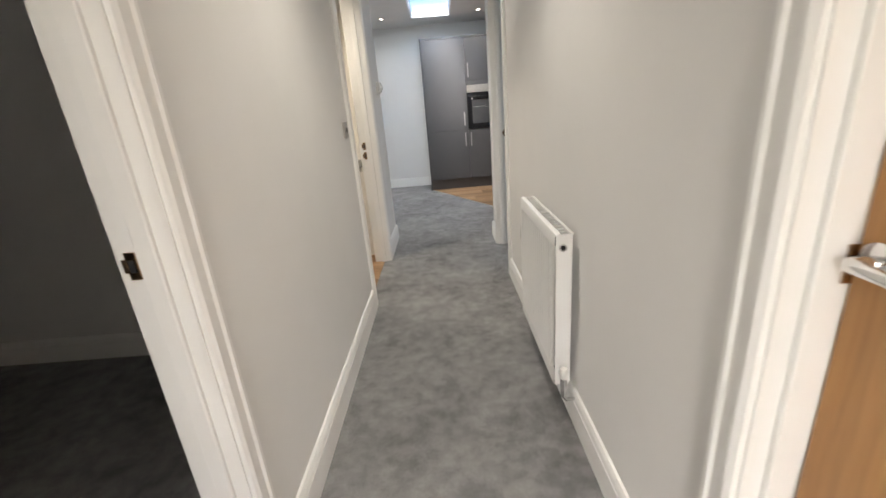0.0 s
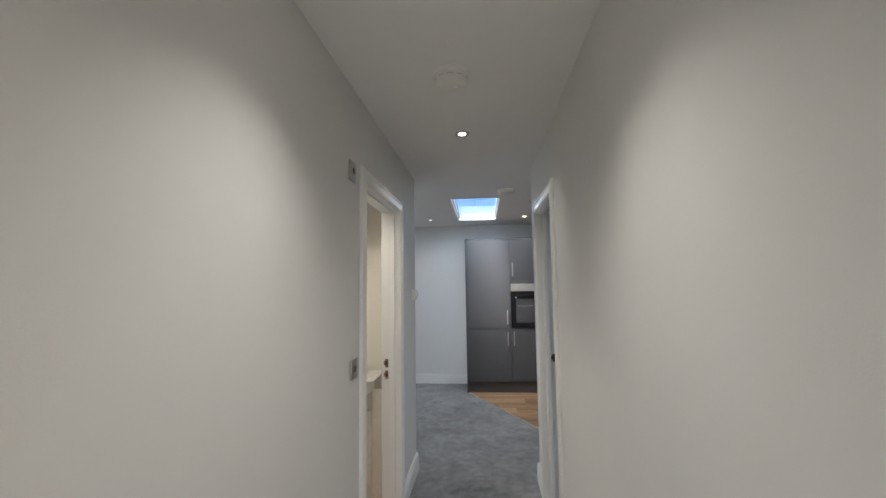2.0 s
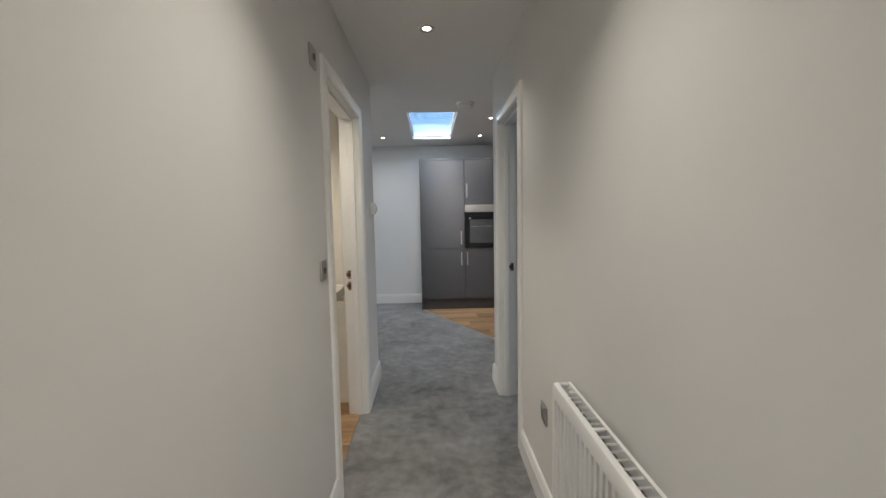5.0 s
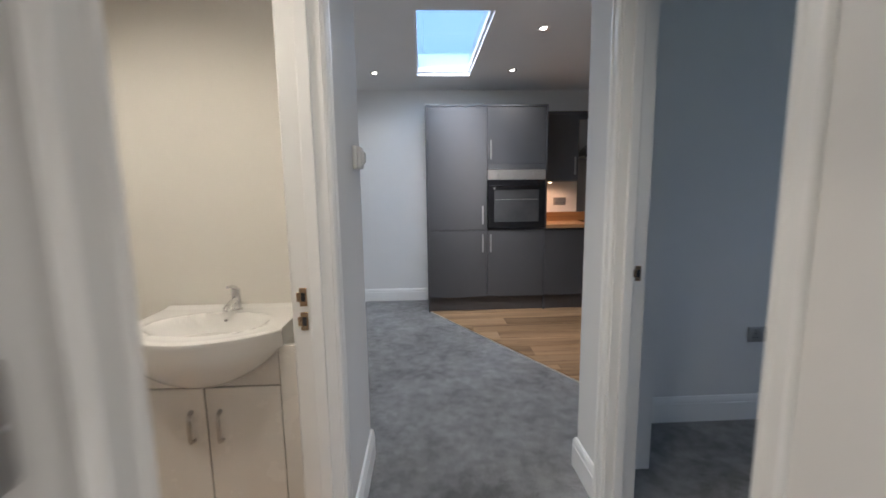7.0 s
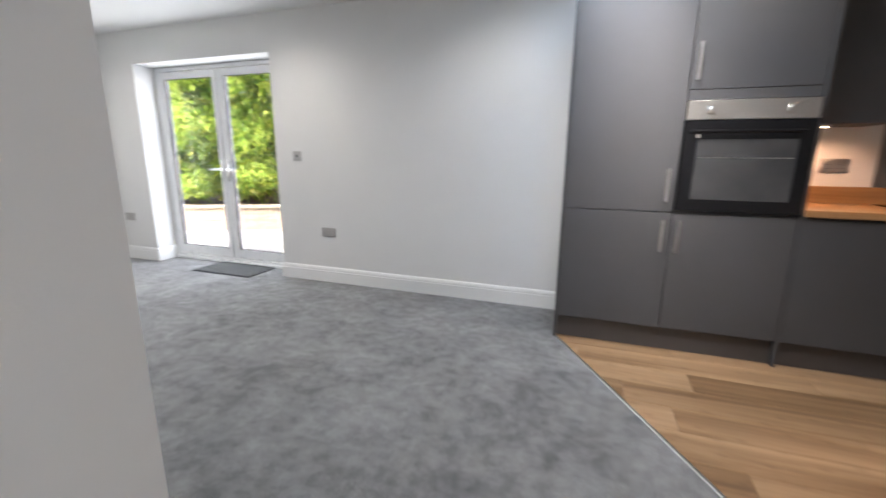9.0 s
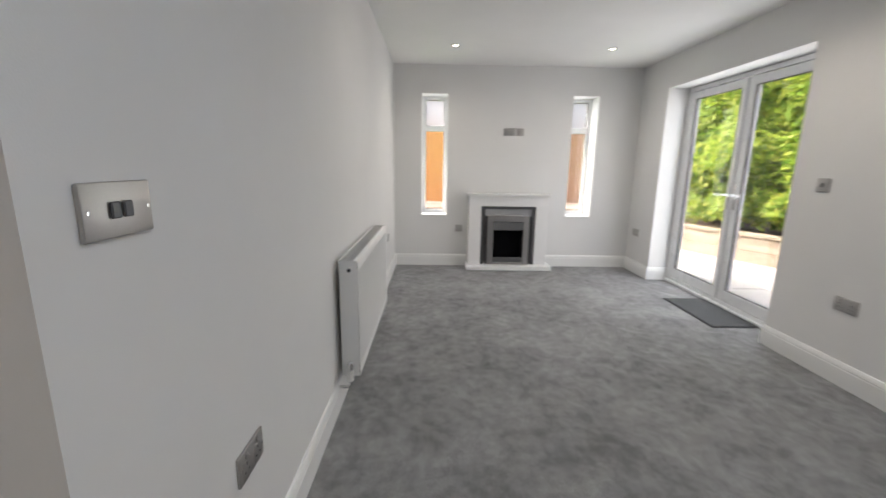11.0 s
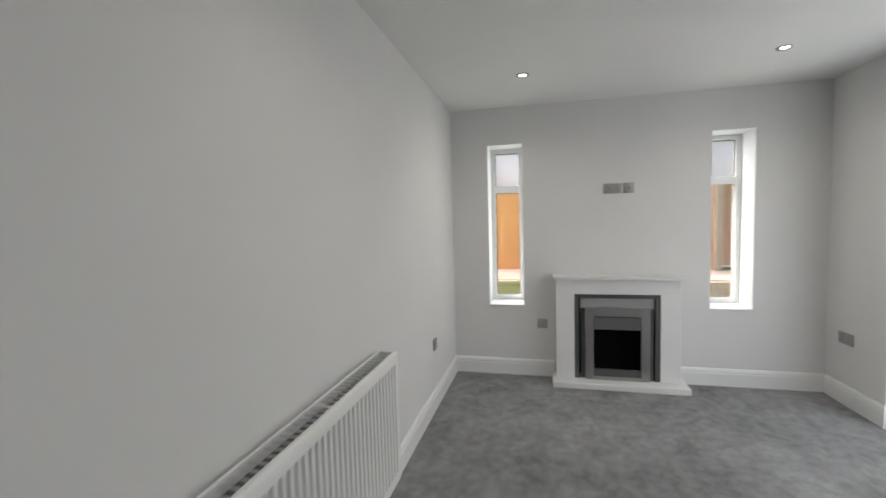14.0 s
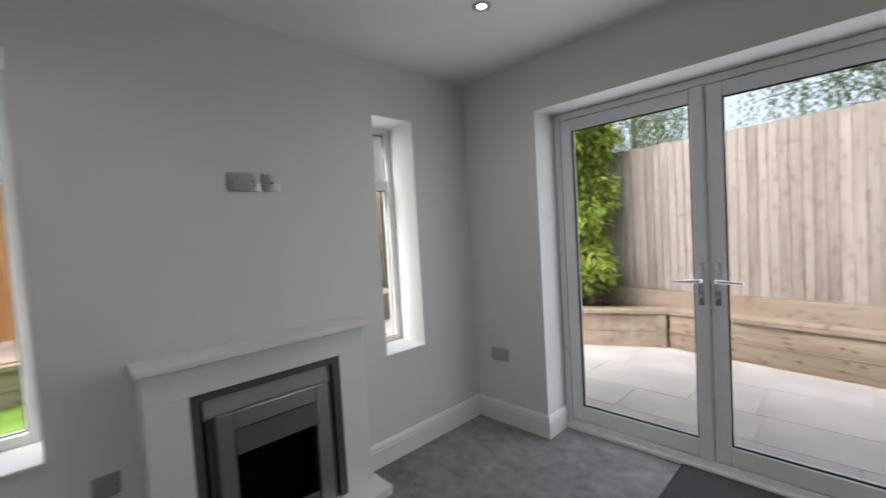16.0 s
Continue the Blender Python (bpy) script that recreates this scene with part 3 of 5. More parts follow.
# ---- windows and garden doors ----
def slim_window(name, w, label):
    y0, y1, z0, z1 = w
    wd, ht = y1 - y0, z1 - z0
    ob = tagged(thing(name, label, "window", pose(WEST - OUT + 0.04, (y0 + y1) / 2, z0)), kind="structure")
    hw = wd / 2 - 0.001
    bm = bmesh.new()
    box(bm, -0.03, 0.035, -hw, -hw + 0.045, 0.0, ht - 0.001, 0.004), box(bm, -0.03, 0.035, hw - 0.045, hw, 0.0, ht - 0.001, 0.004)
    for a, b in ((0.0, 0.055), (1.03, 1.10), (ht - 0.046, ht - 0.001)):
        box(bm, -0.03, 0.034, -hw + 0.045, hw - 0.045, a, b, 0.004)
    part("window_frame", bm, UPVC, ob)
    bm = bmesh.new()
    for a, b in ((0.055, 1.03), (1.10, ht - 0.046)):
        i, j = hw - 0.045, hw - 0.049
        box(bm, 0.004, 0.012, -i, -j, a, b), box(bm, 0.004, 0.012, j, i, a, b)
        box(bm, 0.004, 0.012, -j, j, a, a + 0.004), box(bm, 0.004, 0.012, -j, j, b - 0.004, b)
    part("seal", bm, SEAL, ob)
    part("pane", boxed(-0.004, 0.004, -hw + 0.043, hw - 0.043, 0.053, 1.032), PANE, ob).visible_shadow = False
    part("pane", boxed(-0.004, 0.004, -hw + 0.043, hw - 0.043, 1.098, ht - 0.044), FROST, ob, "obscured glass fanlight").visible_shadow = False
    part("window_sill", boxed(0.036, 0.285, -hw + 0.001, hw - 0.001, 0.0005, 0.012, 0.005, 2), GLOSS, ob)
    bm = box(boxed(0.036, 0.27, hw - 0.004, hw, 0.012, ht - 0.005), 0.036, 0.27, -hw, -hw + 0.004, 0.012, ht - 0.005)
    part("reveal_lining", box(bm, 0.036, 0.27, -hw + 0.004, hw - 0.004, ht - 0.005, ht - 0.001), GLOSS, ob)


slim_window("window_1", WIN_L, "tall slim white casement window with obscured fanlight")
slim_window("window_2", WIN_R, "tall slim white casement window with obscured fanlight")

FY = NORTH + 0.225   # inner face of the garden door frame
fd = tagged(thing("door_garden", "closed white double glazed garden doors", "french doors", pose(0, FY, 0)), kind="structure")
x0, x1, zt = FD[0] + 0.002, FD[1] - 0.002, FD[3] - 0.002
bm = bmesh.new()
box(bm, x0, x0 + 0.04, 0, 0.07, 0, zt, 0.004), box(bm, x1 - 0.04, x1, 0, 0.07, 0, zt, 0.004)
box(bm, x0 + 0.04, x1 - 0.04, 0, 0.07, zt - 0.04, zt, 0.004), box(bm, x0 + 0.04, x1 - 0.04, 0, 0.07, 0, 0.055, 0.004)
part("door_frame", bm, UPVC, fd)
part("threshold", boxed(x0, x1, -0.035, 0.0, 0.0, 0.028, 0.006, 2), UPVC, fd)
MID = -3.768
for nm, a, b in (("leaf", x0 + 0.044, MID - 0.002), ("leaf", MID + 0.002, x1 - 0.044)):
    bm = bmesh.new()
    z0, z1, s = 0.06, zt - 0.045, 0.072
    box(bm, a, a + s, 0.004, 0.064, z0, z1, 0.006, 2), box(bm, b - s, b, 0.004, 0.064, z0, z1, 0.006, 2)
    if nm == "leaf" and a < -4:
        box(bm, b - s + 0.012, b - 0.004, -0.012, 0.004, z0, z1, 0.005, 2)
    box(bm, a + s, b - s, 0.004, 0.064, z0, z0 + 0.098, 0.006, 2), box(bm, a + s, b - s, 0.004, 0.064, z1 - s, z1, 0.006, 2)
    ob = part(nm, bm, UPVC, fd)
    bm = bmesh.new()
    ga, gb, ha, hb = a + s, b - s, z0 + 0.098, z1 - s
    for c in ((ga, ga + 0.006, ha, hb), (gb - 0.006, gb, ha, hb), (ga + 0.006, gb - 0.006, ha, ha + 0.006), (ga + 0.006, gb - 0.006, hb - 0.006, hb)):
        box(bm, c[0], c[1], 0.014, 0.028, c[2], c[3])
    part("seal", bm, SEAL, ob)
    part("pane", boxed(ga - 0.003, gb + 0.003, 0.028, 0.036, ha - 0.003, hb + 0.003), PANE, ob).visible_shadow = False
    hx, way = (b - 0.034, -1) if a < -4 else (a + 0.034, 1)
    fy = -0.012 if a < -4 else 0.004
    plate = part("handle_plate", boxed(hx - 0.014, hx + 0.014, fy - 0.010, fy, 0.90, 1.125, 0.004, 2), CHROME, ob, "satin chrome door handle plate", True)
    bm = tube(bmesh.new(), [(hx, fy - 0.008, 1.03), (hx, fy - 0.045, 1.03), (hx + way * 0.012, fy - 0.052, 1.03), (hx + way * 0.115, fy - 0.052, 1.026)], [0.010, 0.009, 0.010, 0.0075], 12)
    part("lever", bm, CHROME, ob, "satin chrome lever", True)
    part("lock_cylinder", lathe(bmesh.new(), [(0.009, fy - 0.010), (0.009, fy - 0.018), (0.007, fy - 0.019)], 16, (hx, 0, 0.945), "y"), STEEL, ob, "", True)

# plain glazing: an added, unseen front screen behind the start, and an unseen bedroom window
fs = tagged(thing("window_front", "white framed glazed front screen, unseen and added to let light in", "window", pose(0, BACK - 0.15, 0)), kind="structure")
a, b, c, d = FRONT_GLASS
bm = bmesh.new()
box(bm, a, a + 0.05, 0, 0.06, c, d), box(bm, b - 0.05, b, 0, 0.06, c, d), box(bm, a + 0.05, b - 0.05, 0, 0.06, c, c + 0.05), box(bm, a + 0.05, b - 0.05, 0, 0.06, d - 0.05, d)
part("window_frame", bm, UPVC, fs)
part("pane", boxed(a + 0.05, b - 0.05, 0.025, 0.033, c + 0.05, d - 0.05), PANE, fs).visible_shadow = False

bw = tagged(thing("window_bedroom", "white framed bedroom window", "window", pose(EAST + 0.12, 2.8, 0.95, 0, 0, 90)), kind="structure")
bm = bmesh.new()
box(bm, -0.5, -0.45, 0, 0.06, 0, 1.1), box(bm, 0.45, 0.5, 0, 0.06, 0, 1.1), box(bm, -0.45, 0.45, 0, 0.06, 0, 0.05), box(bm, -0.45, 0.45, 0, 0.06, 1.05, 1.1)
part("window_frame", bm, UPVC, bw)
part("pane", boxed(-0.45, 0.45, 0.025, 0.033, 0.05, 1.05), PANE, bw).visible_shadow = False


# ---- small fittings ----
def downlight(x, y, lamp=True, power=SPOT_POWER, colour=SPOT_COLOUR, wide=155):
    ob = thing("downlight", "round recessed ceiling downlight with satin rim", "downlight", pose(x, y, CE), "ceiling downlights")
    part("bezel", lathe(bmesh.new(), [(0.0225, -0.001), (0.026, -0.003), (0.032, -0.006), (0.040, -0.007), (0.044, -0.004), (0.045, 0.0)], 32), PLATE, ob, "satin nickel rim", True)
    part("lens", lathe(bmesh.new(), [(0.001, -0.0025), (0.0215, -0.0025), (0.0225, -0.0008)], 28), LENS, ob, "glowing lamp lens", True)
    if lamp:
        downlight_lamp(x, y, CE - 0.012, power, colour, wide)


# the first fitting is unseen, added at the same spacing to light the start
for x, y, p, wide in ((-0.102, 0.15, 1.5, 104), (-0.102, 1.65, 2.7, 110), (-0.102, 3.152, 1.6, 125)):
    downlight(x, y, True, p * HALL_POWER, HALL_COLOUR, wide)
# the first fitting is unseen, added to complete the grid's light
for x, y, p in ((-2.592, 4.867, 0.4), (-0.724, 6.45, 0.55), (0.575, 6.36, 0.72), (0.575, 5.346, 0.95), (-2.592, 6.428, 0.9)):
    downlight(x, y, True, p * SPOT_POWER)
for x, y in ((-4.43, 6.418), (-4.43, 4.867)):
    downlight(x, y, True, 0.55 * SPOT_POWER)


def detector(x, y):
    ob = thing("smoke_alarm", "round white ceiling smoke alarm", "smoke alarm", pose(x, y, CE), "ceiling smoke alarms")
    part("base", lathe(bmesh.new(), [(0.080, 0.0), (0.080, -0.014), (0.075, -0.017)], 40), PLASTIC, ob, "", True)
    part("cover", lathe(bmesh.new(), [(0.066, -0.016), (0.068, -0.034), (0.060, -0.046), (0.036, -0.050), (0.001, -0.051)], 40), PLASTIC, ob, "", True)
    for k in range(10):
        a = 2 * math.pi * k / 10
        bm = boxed(-0.011, 0.011, -0.0685, -0.0670, -0.029, -0.026)
        bmesh.ops.rotate(bm, verts=bm.verts, matrix=Matrix.Rotation(a, 3, "Z"))
        part("vent", bm, PLATE, ob)
    part("test_button", lathe(bmesh.new(), [(0.011, -0.049), (0.011, -0.053), (0.008, -0.054)], 20, (0.018, 0.01, 0)), GLOSS, ob, "", True)


detector(-0.112, 2.435)
detector(0.243, 4.72)


def plate(name, label, category, m, wide, kind_of, finish=None, group=""):
    """Wall plate facing -y: sockets, rockers or blanks, with screws."""
    finish = finish or PLATE
    ob = thing(name, label, category, m, group)
    w, h = wide / 2, 0.043
    part("faceplate", boxed(-w, w, -0.009, 0.0, -h, h, 0.0035, 2), finish, ob, "", True)
    for sx in (-1, 1):
        part("screw", lathe(bmesh.new(), [(0.0032, -0.009), (0.003, -0.0102), (0.0005, -0.0104)], 12, (sx * (w - 0.011), 0, 0), "y"), CHROME, ob)
    gang = 2 if wide > 0.12 else 1
    for g in range(gang):
        cx = 0 if gang == 1 else (-0.034 if g == 0 else 0.034)
        if kind_of == "socket":
            part("insert", boxed(cx - 0.021, cx + 0.021, -0.0102, -0.008, -0.034, 0.018, 0.001), finish, ob)
            # black chips on the face give the shade of the pin holes as colour
            for px, pz, sw, sh in ((0, 0.006, 0.004, 0.008), (-0.011, -0.016, 0.0065, 0.004), (0.011, -0.016, 0.0065, 0.004)):
                part("pin_hole_shade", boxed(cx + px - sw / 2, cx + px + sw / 2, -0.0106, -0.010, pz - sh / 2, pz + sh / 2), BLACK, ob)
            part("rocker", boxed(cx - 0.006, cx + 0.006, -0.0135, -0.009, 0.020, 0.036, 0.0015), finish, ob)
        elif kind_of == "rocker":
            rx = 0.013 * (1 if g else -1) if gang > 1 else 0.0
            part("rocker", boxed(rx - 0.010, rx + 0.010, -0.0145, -0.009, -0.013, 0.013, 0.002), HEARTH_STEEL, ob, "dark metal rocker")
    return ob


def facing(side):
    return {"north": 0, "south": 180, "west": 90, "east": -90}[side]


SG = "brushed metal wall plates"
plate("light_switch", "brushed metal single light switch by the bathroom door", "light switch", pose(LX, 2.522, 1.14, 0, 0, 90), 0.086, "rocker", group=SG)
plate("fan_isolator", "brushed metal fan isolator switch high beside the bathroom door", "isolator switch", pose(LX, 2.492, 2.01, 0, 0, 90), 0.086, "rocker", group=SG)
plate("wall_socket", "brushed metal single socket low on the hall wall", "wall socket", pose(RX, 2.55, 0.46, 0, 0, -90), 0.086, "socket", group=SG)
plate("light_switch", "brushed metal double light switch on the living room wall", "light switch", pose(-0.722, SOUTH, 1.193, 0, 0, 180), 0.146, "rocker", group=SG)
plate("wall_socket", "brushed metal double socket below the light switch", "wall socket", pose(-1.07, SOUTH, 0.48, 0, 0, 180), 0.146, "socket", group=SG)
plate("wall_socket", "brushed metal single outlet near the radiator", "wall socket", pose(-4.445, SOUTH, 0.483, 0, 0, 180), 0.086, "blank", group=SG)
plate("wall_socket", "brushed metal single outlet beside the fireplace", "wall socket", pose(WEST, 4.985, 0.478, 0, 0, 90), 0.086, "blank", group=SG)
plate("wall_socket", "brushed metal double socket above the fireplace", "wall socket", pose(WEST, 5.575, 1.652, 0, 0, 90), 0.146, "socket", group=SG)
tvp = plate("aerial_outlet", "brushed metal aerial outlet beside the high socket", "aerial outlet", pose(WEST, 5.70, 1.652, 0, 0, 90), 0.086, "blank", group=SG)
part("coax_port", lathe(bmesh.new(), [(0.006, -0.009), (0.006, -0.012), (0.002, -0.0122)], 16, (0, 0, 0), "y"), BLACK, tvp)
plate("wall_socket", "brushed metal double socket near the garden doors", "wall socket", pose(-5.0, NORTH, 0.485, 0, 0, 0), 0.146, "socket", group=SG)
plate("wall_socket", "brushed metal double socket on the long white wall", "wall socket", pose(-2.36, NORTH, 0.481, 0, 0, 0), 0.146, "socket", group=SG)
plate("light_switch", "brushed metal light switch beside the garden doors", "light switch", pose(-2.66, NORTH, 1.174, 0, 0, 0), 0.086, "rocker", group=SG)
plate("wall_socket", "brushed metal double socket in the side bedroom", "wall socket", pose(1.53, 4.39, 0.488, 0, 0, 0), 0.146, "socket", group=SG)

th = thing("thermostat", "white plastic wall thermostat with round dial", "thermostat", pose(LX, 4.03, 1.42, 0, 0, 90))
part("back_box", boxed(-0.040, 0.040, -0.018, 0, -0.046, 0.046, 0.005, 2), PLASTIC, th, "", True)
part("cover", boxed(-0.038, 0.026, -0.036, -0.018, -0.043, 0.043, 0.008, 3), PLASTIC, th, "", True)
part("dial", lathe(bmesh.new(), [(0.025, -0.034), (0.025, -0.044), (0.020, -0.047), (0.001, -0.048)], 32, (-0.004, 0, 0), "y"), PLASTIC, th, "", True)


# ---- radiators ----
def radiator(label, m, length, z0, z1, depth):
    """Fluted panel radiator on a wall, facing -y; its front stands depth off the wall."""
    ob = thing("radiator", label, "radiator", m, "panel radiators")
    h, f = length / 2, -depth
    bm = bmesh.new()
    n = int(length / 0.038)
    pitch = (length - 0.05) / n
    rows = []
    for i in range(n):
        c = -h + 0.025 + i * pitch
        rows += [(c, 0.0), (c + pitch * 0.13, 0.020), (c + pitch * 0.42, 0.020), (c + pitch * 0.55, 0.0)]
    rows.append((h - 0.025, 0.0))
    rows = [(-h, 0.0)] + rows + [(h, 0.0)]
    zs = [(z0, 1), (z0 + 0.045, 1), (z0 + 0.058, 0), (z1 - 0.063, 0), (z1 - 0.05, 1), (z1 - 0.012, 1), (z1 - 0.003, 2), (z1, 3)]
    cols = []
    for x, d in rows:
        col = []
        for z, flat in zs:
            y = f + (d if flat == 0 else 0.0)
            y += 0.004 if flat == 2 else 0.012 if flat == 3 else 0.0
            col.append(bm.verts.new((x, y, z)))
        cols.append(col)
    for p, q in zip(cols, cols[1:]):
        for k in range(len(zs) - 1):
            bm.faces.new((p[k], q[k], q[k + 1], p[k + 1]))
    part("front_panel", bm, GLOSS, ob, "", True)
    part("back_panel", boxed(-h + 0.004, h - 0.004, -0.030, -0.021, z0, z1 - 0.006, 0.003), GLOSS, ob)
    for sx in (-1, 1):
        cap = part("side_cap", boxed(sx * h - 0.002, sx * h + 0.002, f + 0.003, -0.026, z0 - 0.002, z1 - 0.002, 0.0015), GLOSS, ob)
        part("port_ring", lathe(bmesh.new(), [(0.014, sx * (h + 0.002)), (0.014, sx * (h + 0.005)), (0.010, sx * (h + 0.005)), (0.009, sx * (h + 0.001))], 20, (0, (f - 0.03) / 2, z1 - 0.05), "x"), CHROME, ob, "", True)
        part("port_plug", lathe(bmesh.new(), [(0.0085, sx * (h + 0.001)), (0.0085, sx * (h + 0.004)), (0.002, sx * (h + 0.0042))], 12, (0, (f - 0.03) / 2, z1 - 0.05), "x"), SEAL, ob)
    bm = bmesh.new()
    box(bm, -h, h, f + 0.010, f + 0.020, z1 - 0.008, z1), box(bm, -h, h, -0.030, -0.020, z1 - 0.008, z1)
    k = int(length / 0.034)
    for i in range(k + 1):
        x = -h + 0.006 + (length - 0.012) * i / k
        box(bm, x - 0.0009, x + 0.0009, f + 0.020, -0.030, z1 - 0.010, z1 - 0.004)
    box(bm, -0.006, 0.006, f + 0.020, -0.030, z1 - 0.0035, z1 - 0.0005)
    part("top_grille", bm, GLOSS, ob)
    # one solid dark block puts the cavity's shade into colour
    part("shade_core", boxed(-h + 0.03, h - 0.03, f + 0.022, -0.034, z0 + 0.02, z1 - 0.035), HEARTH_STEEL, ob, "dark block for the shade inside the radiator")
    my = (f - 0.03) / 2
    for sx in (-1, 1):
        bm = tube(bmesh.new(), [(sx * (h + 0.0), my, z0 + 0.055), (sx * (h + 0.034), my, z0 + 0.055), (sx * (h + 0.036), my, z0 + 0.03), (sx * (h + 0.036), my, z0 - 0.03)], [0.012, 0.013, 0.013, 0.010], 14)
        part("valve", bm, CHROME, ob, "chrome radiator valve", True)
        part("valve_cap", lathe(bmesh.new(), [(0.013, z0 + 0.05), (0.016, z0 + 0.055), (0.016, z0 + 0.088), (0.012, z0 + 0.094), (0.001, z0 + 0.095)], 18, (sx * (h + 0.036), my, 0)), CHROME if sx < 0 else PLASTIC, ob, "", True)
        if sx < 0:
            part("valve_collar", lathe(bmesh.new(), [(0.012, z0 - 0.012), (0.017, z0 - 0.010), (0.017, z0 + 0.036), (0.013, z0 + 0.040)], 18, (sx * (h + 0.036), my, 0)), PLASTIC, ob, "white plastic valve collar", True)
        part("pipe", tube(bmesh.new(), [(sx * (h + 0.036), my, z0 - 0.03), (sx * (h + 0.036), my + 0.012, z0 - 0.045), (sx * (h + 0.036), -0.001, z0 - 0.046)], 0.0075, 12), CHROME, ob, "", True)
    for sx in (-0.6, 0.6):
        part("bracket", boxed(sx * h - 0.02, sx * h + 0.02, -0.021, 0.0, z1 - 0.14, z1 - 0.03, 0.002), PLASTIC, ob)
    return ob


radiator("white fluted panel radiator on the hall wall", pose(RX, 1.835, 0, 0, 0, -90), 0.63, 0.165, 0.775, 0.085)
radiator("white fluted panel radiator on the living room wall", pose(-2.69, SOUTH, 0, 0, 0, 180), 1.22, 0.17, 0.79, 0.118)


# ---- fireplace and mat ----
fp = thing("fireplace_surround", "white stone fireplace surround with mantel shelf and hearth", "fireplace", pose(WEST, 5.58, 0, 0, 0, 90))
HW, OW = 0.483, 0.333      # half width of the body, of the opening
D = -0.155
bm = bmesh.new()
part("surround_leg", box(bm, -HW, -OW, D, 0, 0.052, 0.772, 0.002), MARBLE, fp)
part("surround_leg", boxed(OW, HW, D, 0, 0.052, 0.772, 0.002), MARBLE, fp)
part("surround_header", boxed(-HW, HW, D, 0, 0.772, 0.896, 0.002), MARBLE, fp)
part("mantel_shelf", boxed(-HW - 0.02, HW + 0.02, D - 0.03, 0, 0.896, 0.922, 0.004, 2), MARBLE, fp)
part("hearth", boxed(-0.515, 0.53, D - 0.115, 0, 0.0, 0.052, 0.008, 2), MARBLE, fp, "white stone hearth slab")
bm = bmesh.new()
e = 0.036
box(bm, -OW, -OW + e, D + 0.006, -0.002, 0.052, 0.77), box(bm, OW - e, OW, D + 0.006, -0.002, 0.052, 0.77)
box(bm, -OW + e, OW - e, D + 0.006, -0.002, 0.738, 0.77), box(bm, -OW + e, OW - e, -0.02, -0.002, 0.052, 0.738)
part("back_panel", bm, HEARTH_STEEL, fp, "graphite metal back panel")
fi = thing("electric_fire", "inset electric fire with pewter metal trim and black bed", "electric fire", pose(WEST, 5.584, 0.052, 0, 0, 90))
bm = bmesh.new()
FW, FH = 0.252, 0.61
box(bm, -FW, -FW + 0.068, D - 0.012, D + 0.02, 0, FH, 0.003), box(bm, FW - 0.068, FW, D - 0.012, D + 0.02, 0, FH, 0.003)
box(bm, -FW + 0.068, FW - 0.068, D - 0.012, D + 0.02, FH - 0.075, FH, 0.003), box(bm, -FW + 0.068, FW - 0.068, D - 0.012, D + 0.02, 0, 0.028, 0.003)
part("trim", bm, FIRE_SILVER, fi, "pewter coloured metal trim")
bm = bmesh.new()
i = FW - 0.068
box(bm, -FW - 0.03, -i, D + 0.02, D + 0.028, 0.0, FH - 0.01), box(bm, i, FW + 0.03, D + 0.02, D + 0.028, 0.0, FH - 0.01)
box(bm, -i, i, D + 0.02, D + 0.028, FH - 0.075, FH - 0.01)
part("back_plate", bm, HEARTH_STEEL, fi)
part("top_band", boxed(-FW - 0.036, FW + 0.036, D + 0.029, D + 0.036, FH - 0.02, FH + 0.074, 0.002), FIRE_PALE, fi, "pale brushed metal panel above the trim")
bm = bmesh.new()
i = FW - 0.068
for vs in (((-i, D - 0.002, FH - 0.08), (i, D - 0.002, FH - 0.08), (i, D - 0.035, FH - 0.175), (-i, D - 0.035, FH - 0.175)), ((-i, D + 0.01, FH - 0.08), (i, D + 0.01, FH - 0.08), (i, D - 0.025, FH - 0.180), (-i, D - 0.025, FH - 0.180))):
    bm.faces.new([bm.verts.new(v) for v in vs])
bmesh.ops.bridge_loops(bm, edges=bm.edges[:])
bmesh.ops.recalc_face_normals(bm, faces=bm.faces)
part("hood", bm, HEARTH_STEEL, fi, "dark sloping metal hood")
bm = bmesh.new()
box(bm, -i, i, -0.028, -0.022, 0.0, FH - 0.075), box(bm, -i - 0.004, -i, D + 0.028, -0.022, 0.0, FH - 0.075), box(bm, i, i + 0.004, D + 0.028, -0.022, 0.0, FH - 0.075)
box(bm, -i, i, D + 0.028, -0.028, 0.0, 0.03)
part("fire_box", bm, FIRE_BLACK, fi, "matt black fire box")
part("ash_tray", boxed(-i + 0.002, i - 0.002, D - 0.004, D + 0.018, 0.028, 0.088, 0.004), HEARTH_STEEL, fi)
bm = bmesh.new()
for k in range(14):
    r = random.uniform(0.018, 0.03)
    bmesh.ops.create_icosphere(bm, subdivisions=1, radius=r, matrix=pose(random.uniform(-i + 0.03, i - 0.03), D + 0.05, 0.055 + random.uniform(0, 0.02), random.uniform(0, 90), random.uniform(0, 90), 0) @ Matrix.Diagonal((1.3, 0.45, 0.8, 1)))
tagged(part("coal_bed", bm, FIRE_BLACK, fi), kind="stuff")

mat = thing("doormat", "dark charcoal ribbed doormat lying on the carpet", "doormat", pose(-3.55, 7.145, 0.002))
part("mat_pad", boxed(-0.355, 0.355, -0.195, 0.195, 0.0, 0.010, 0.004), RUBBER, mat)
bm = bmesh.new()
box(bm, -0.37, -0.355, -0.21, 0.21, 0, 0.006, 0.002), box(bm, 0.355, 0.37, -0.21, 0.21, 0, 0.006, 0.002)
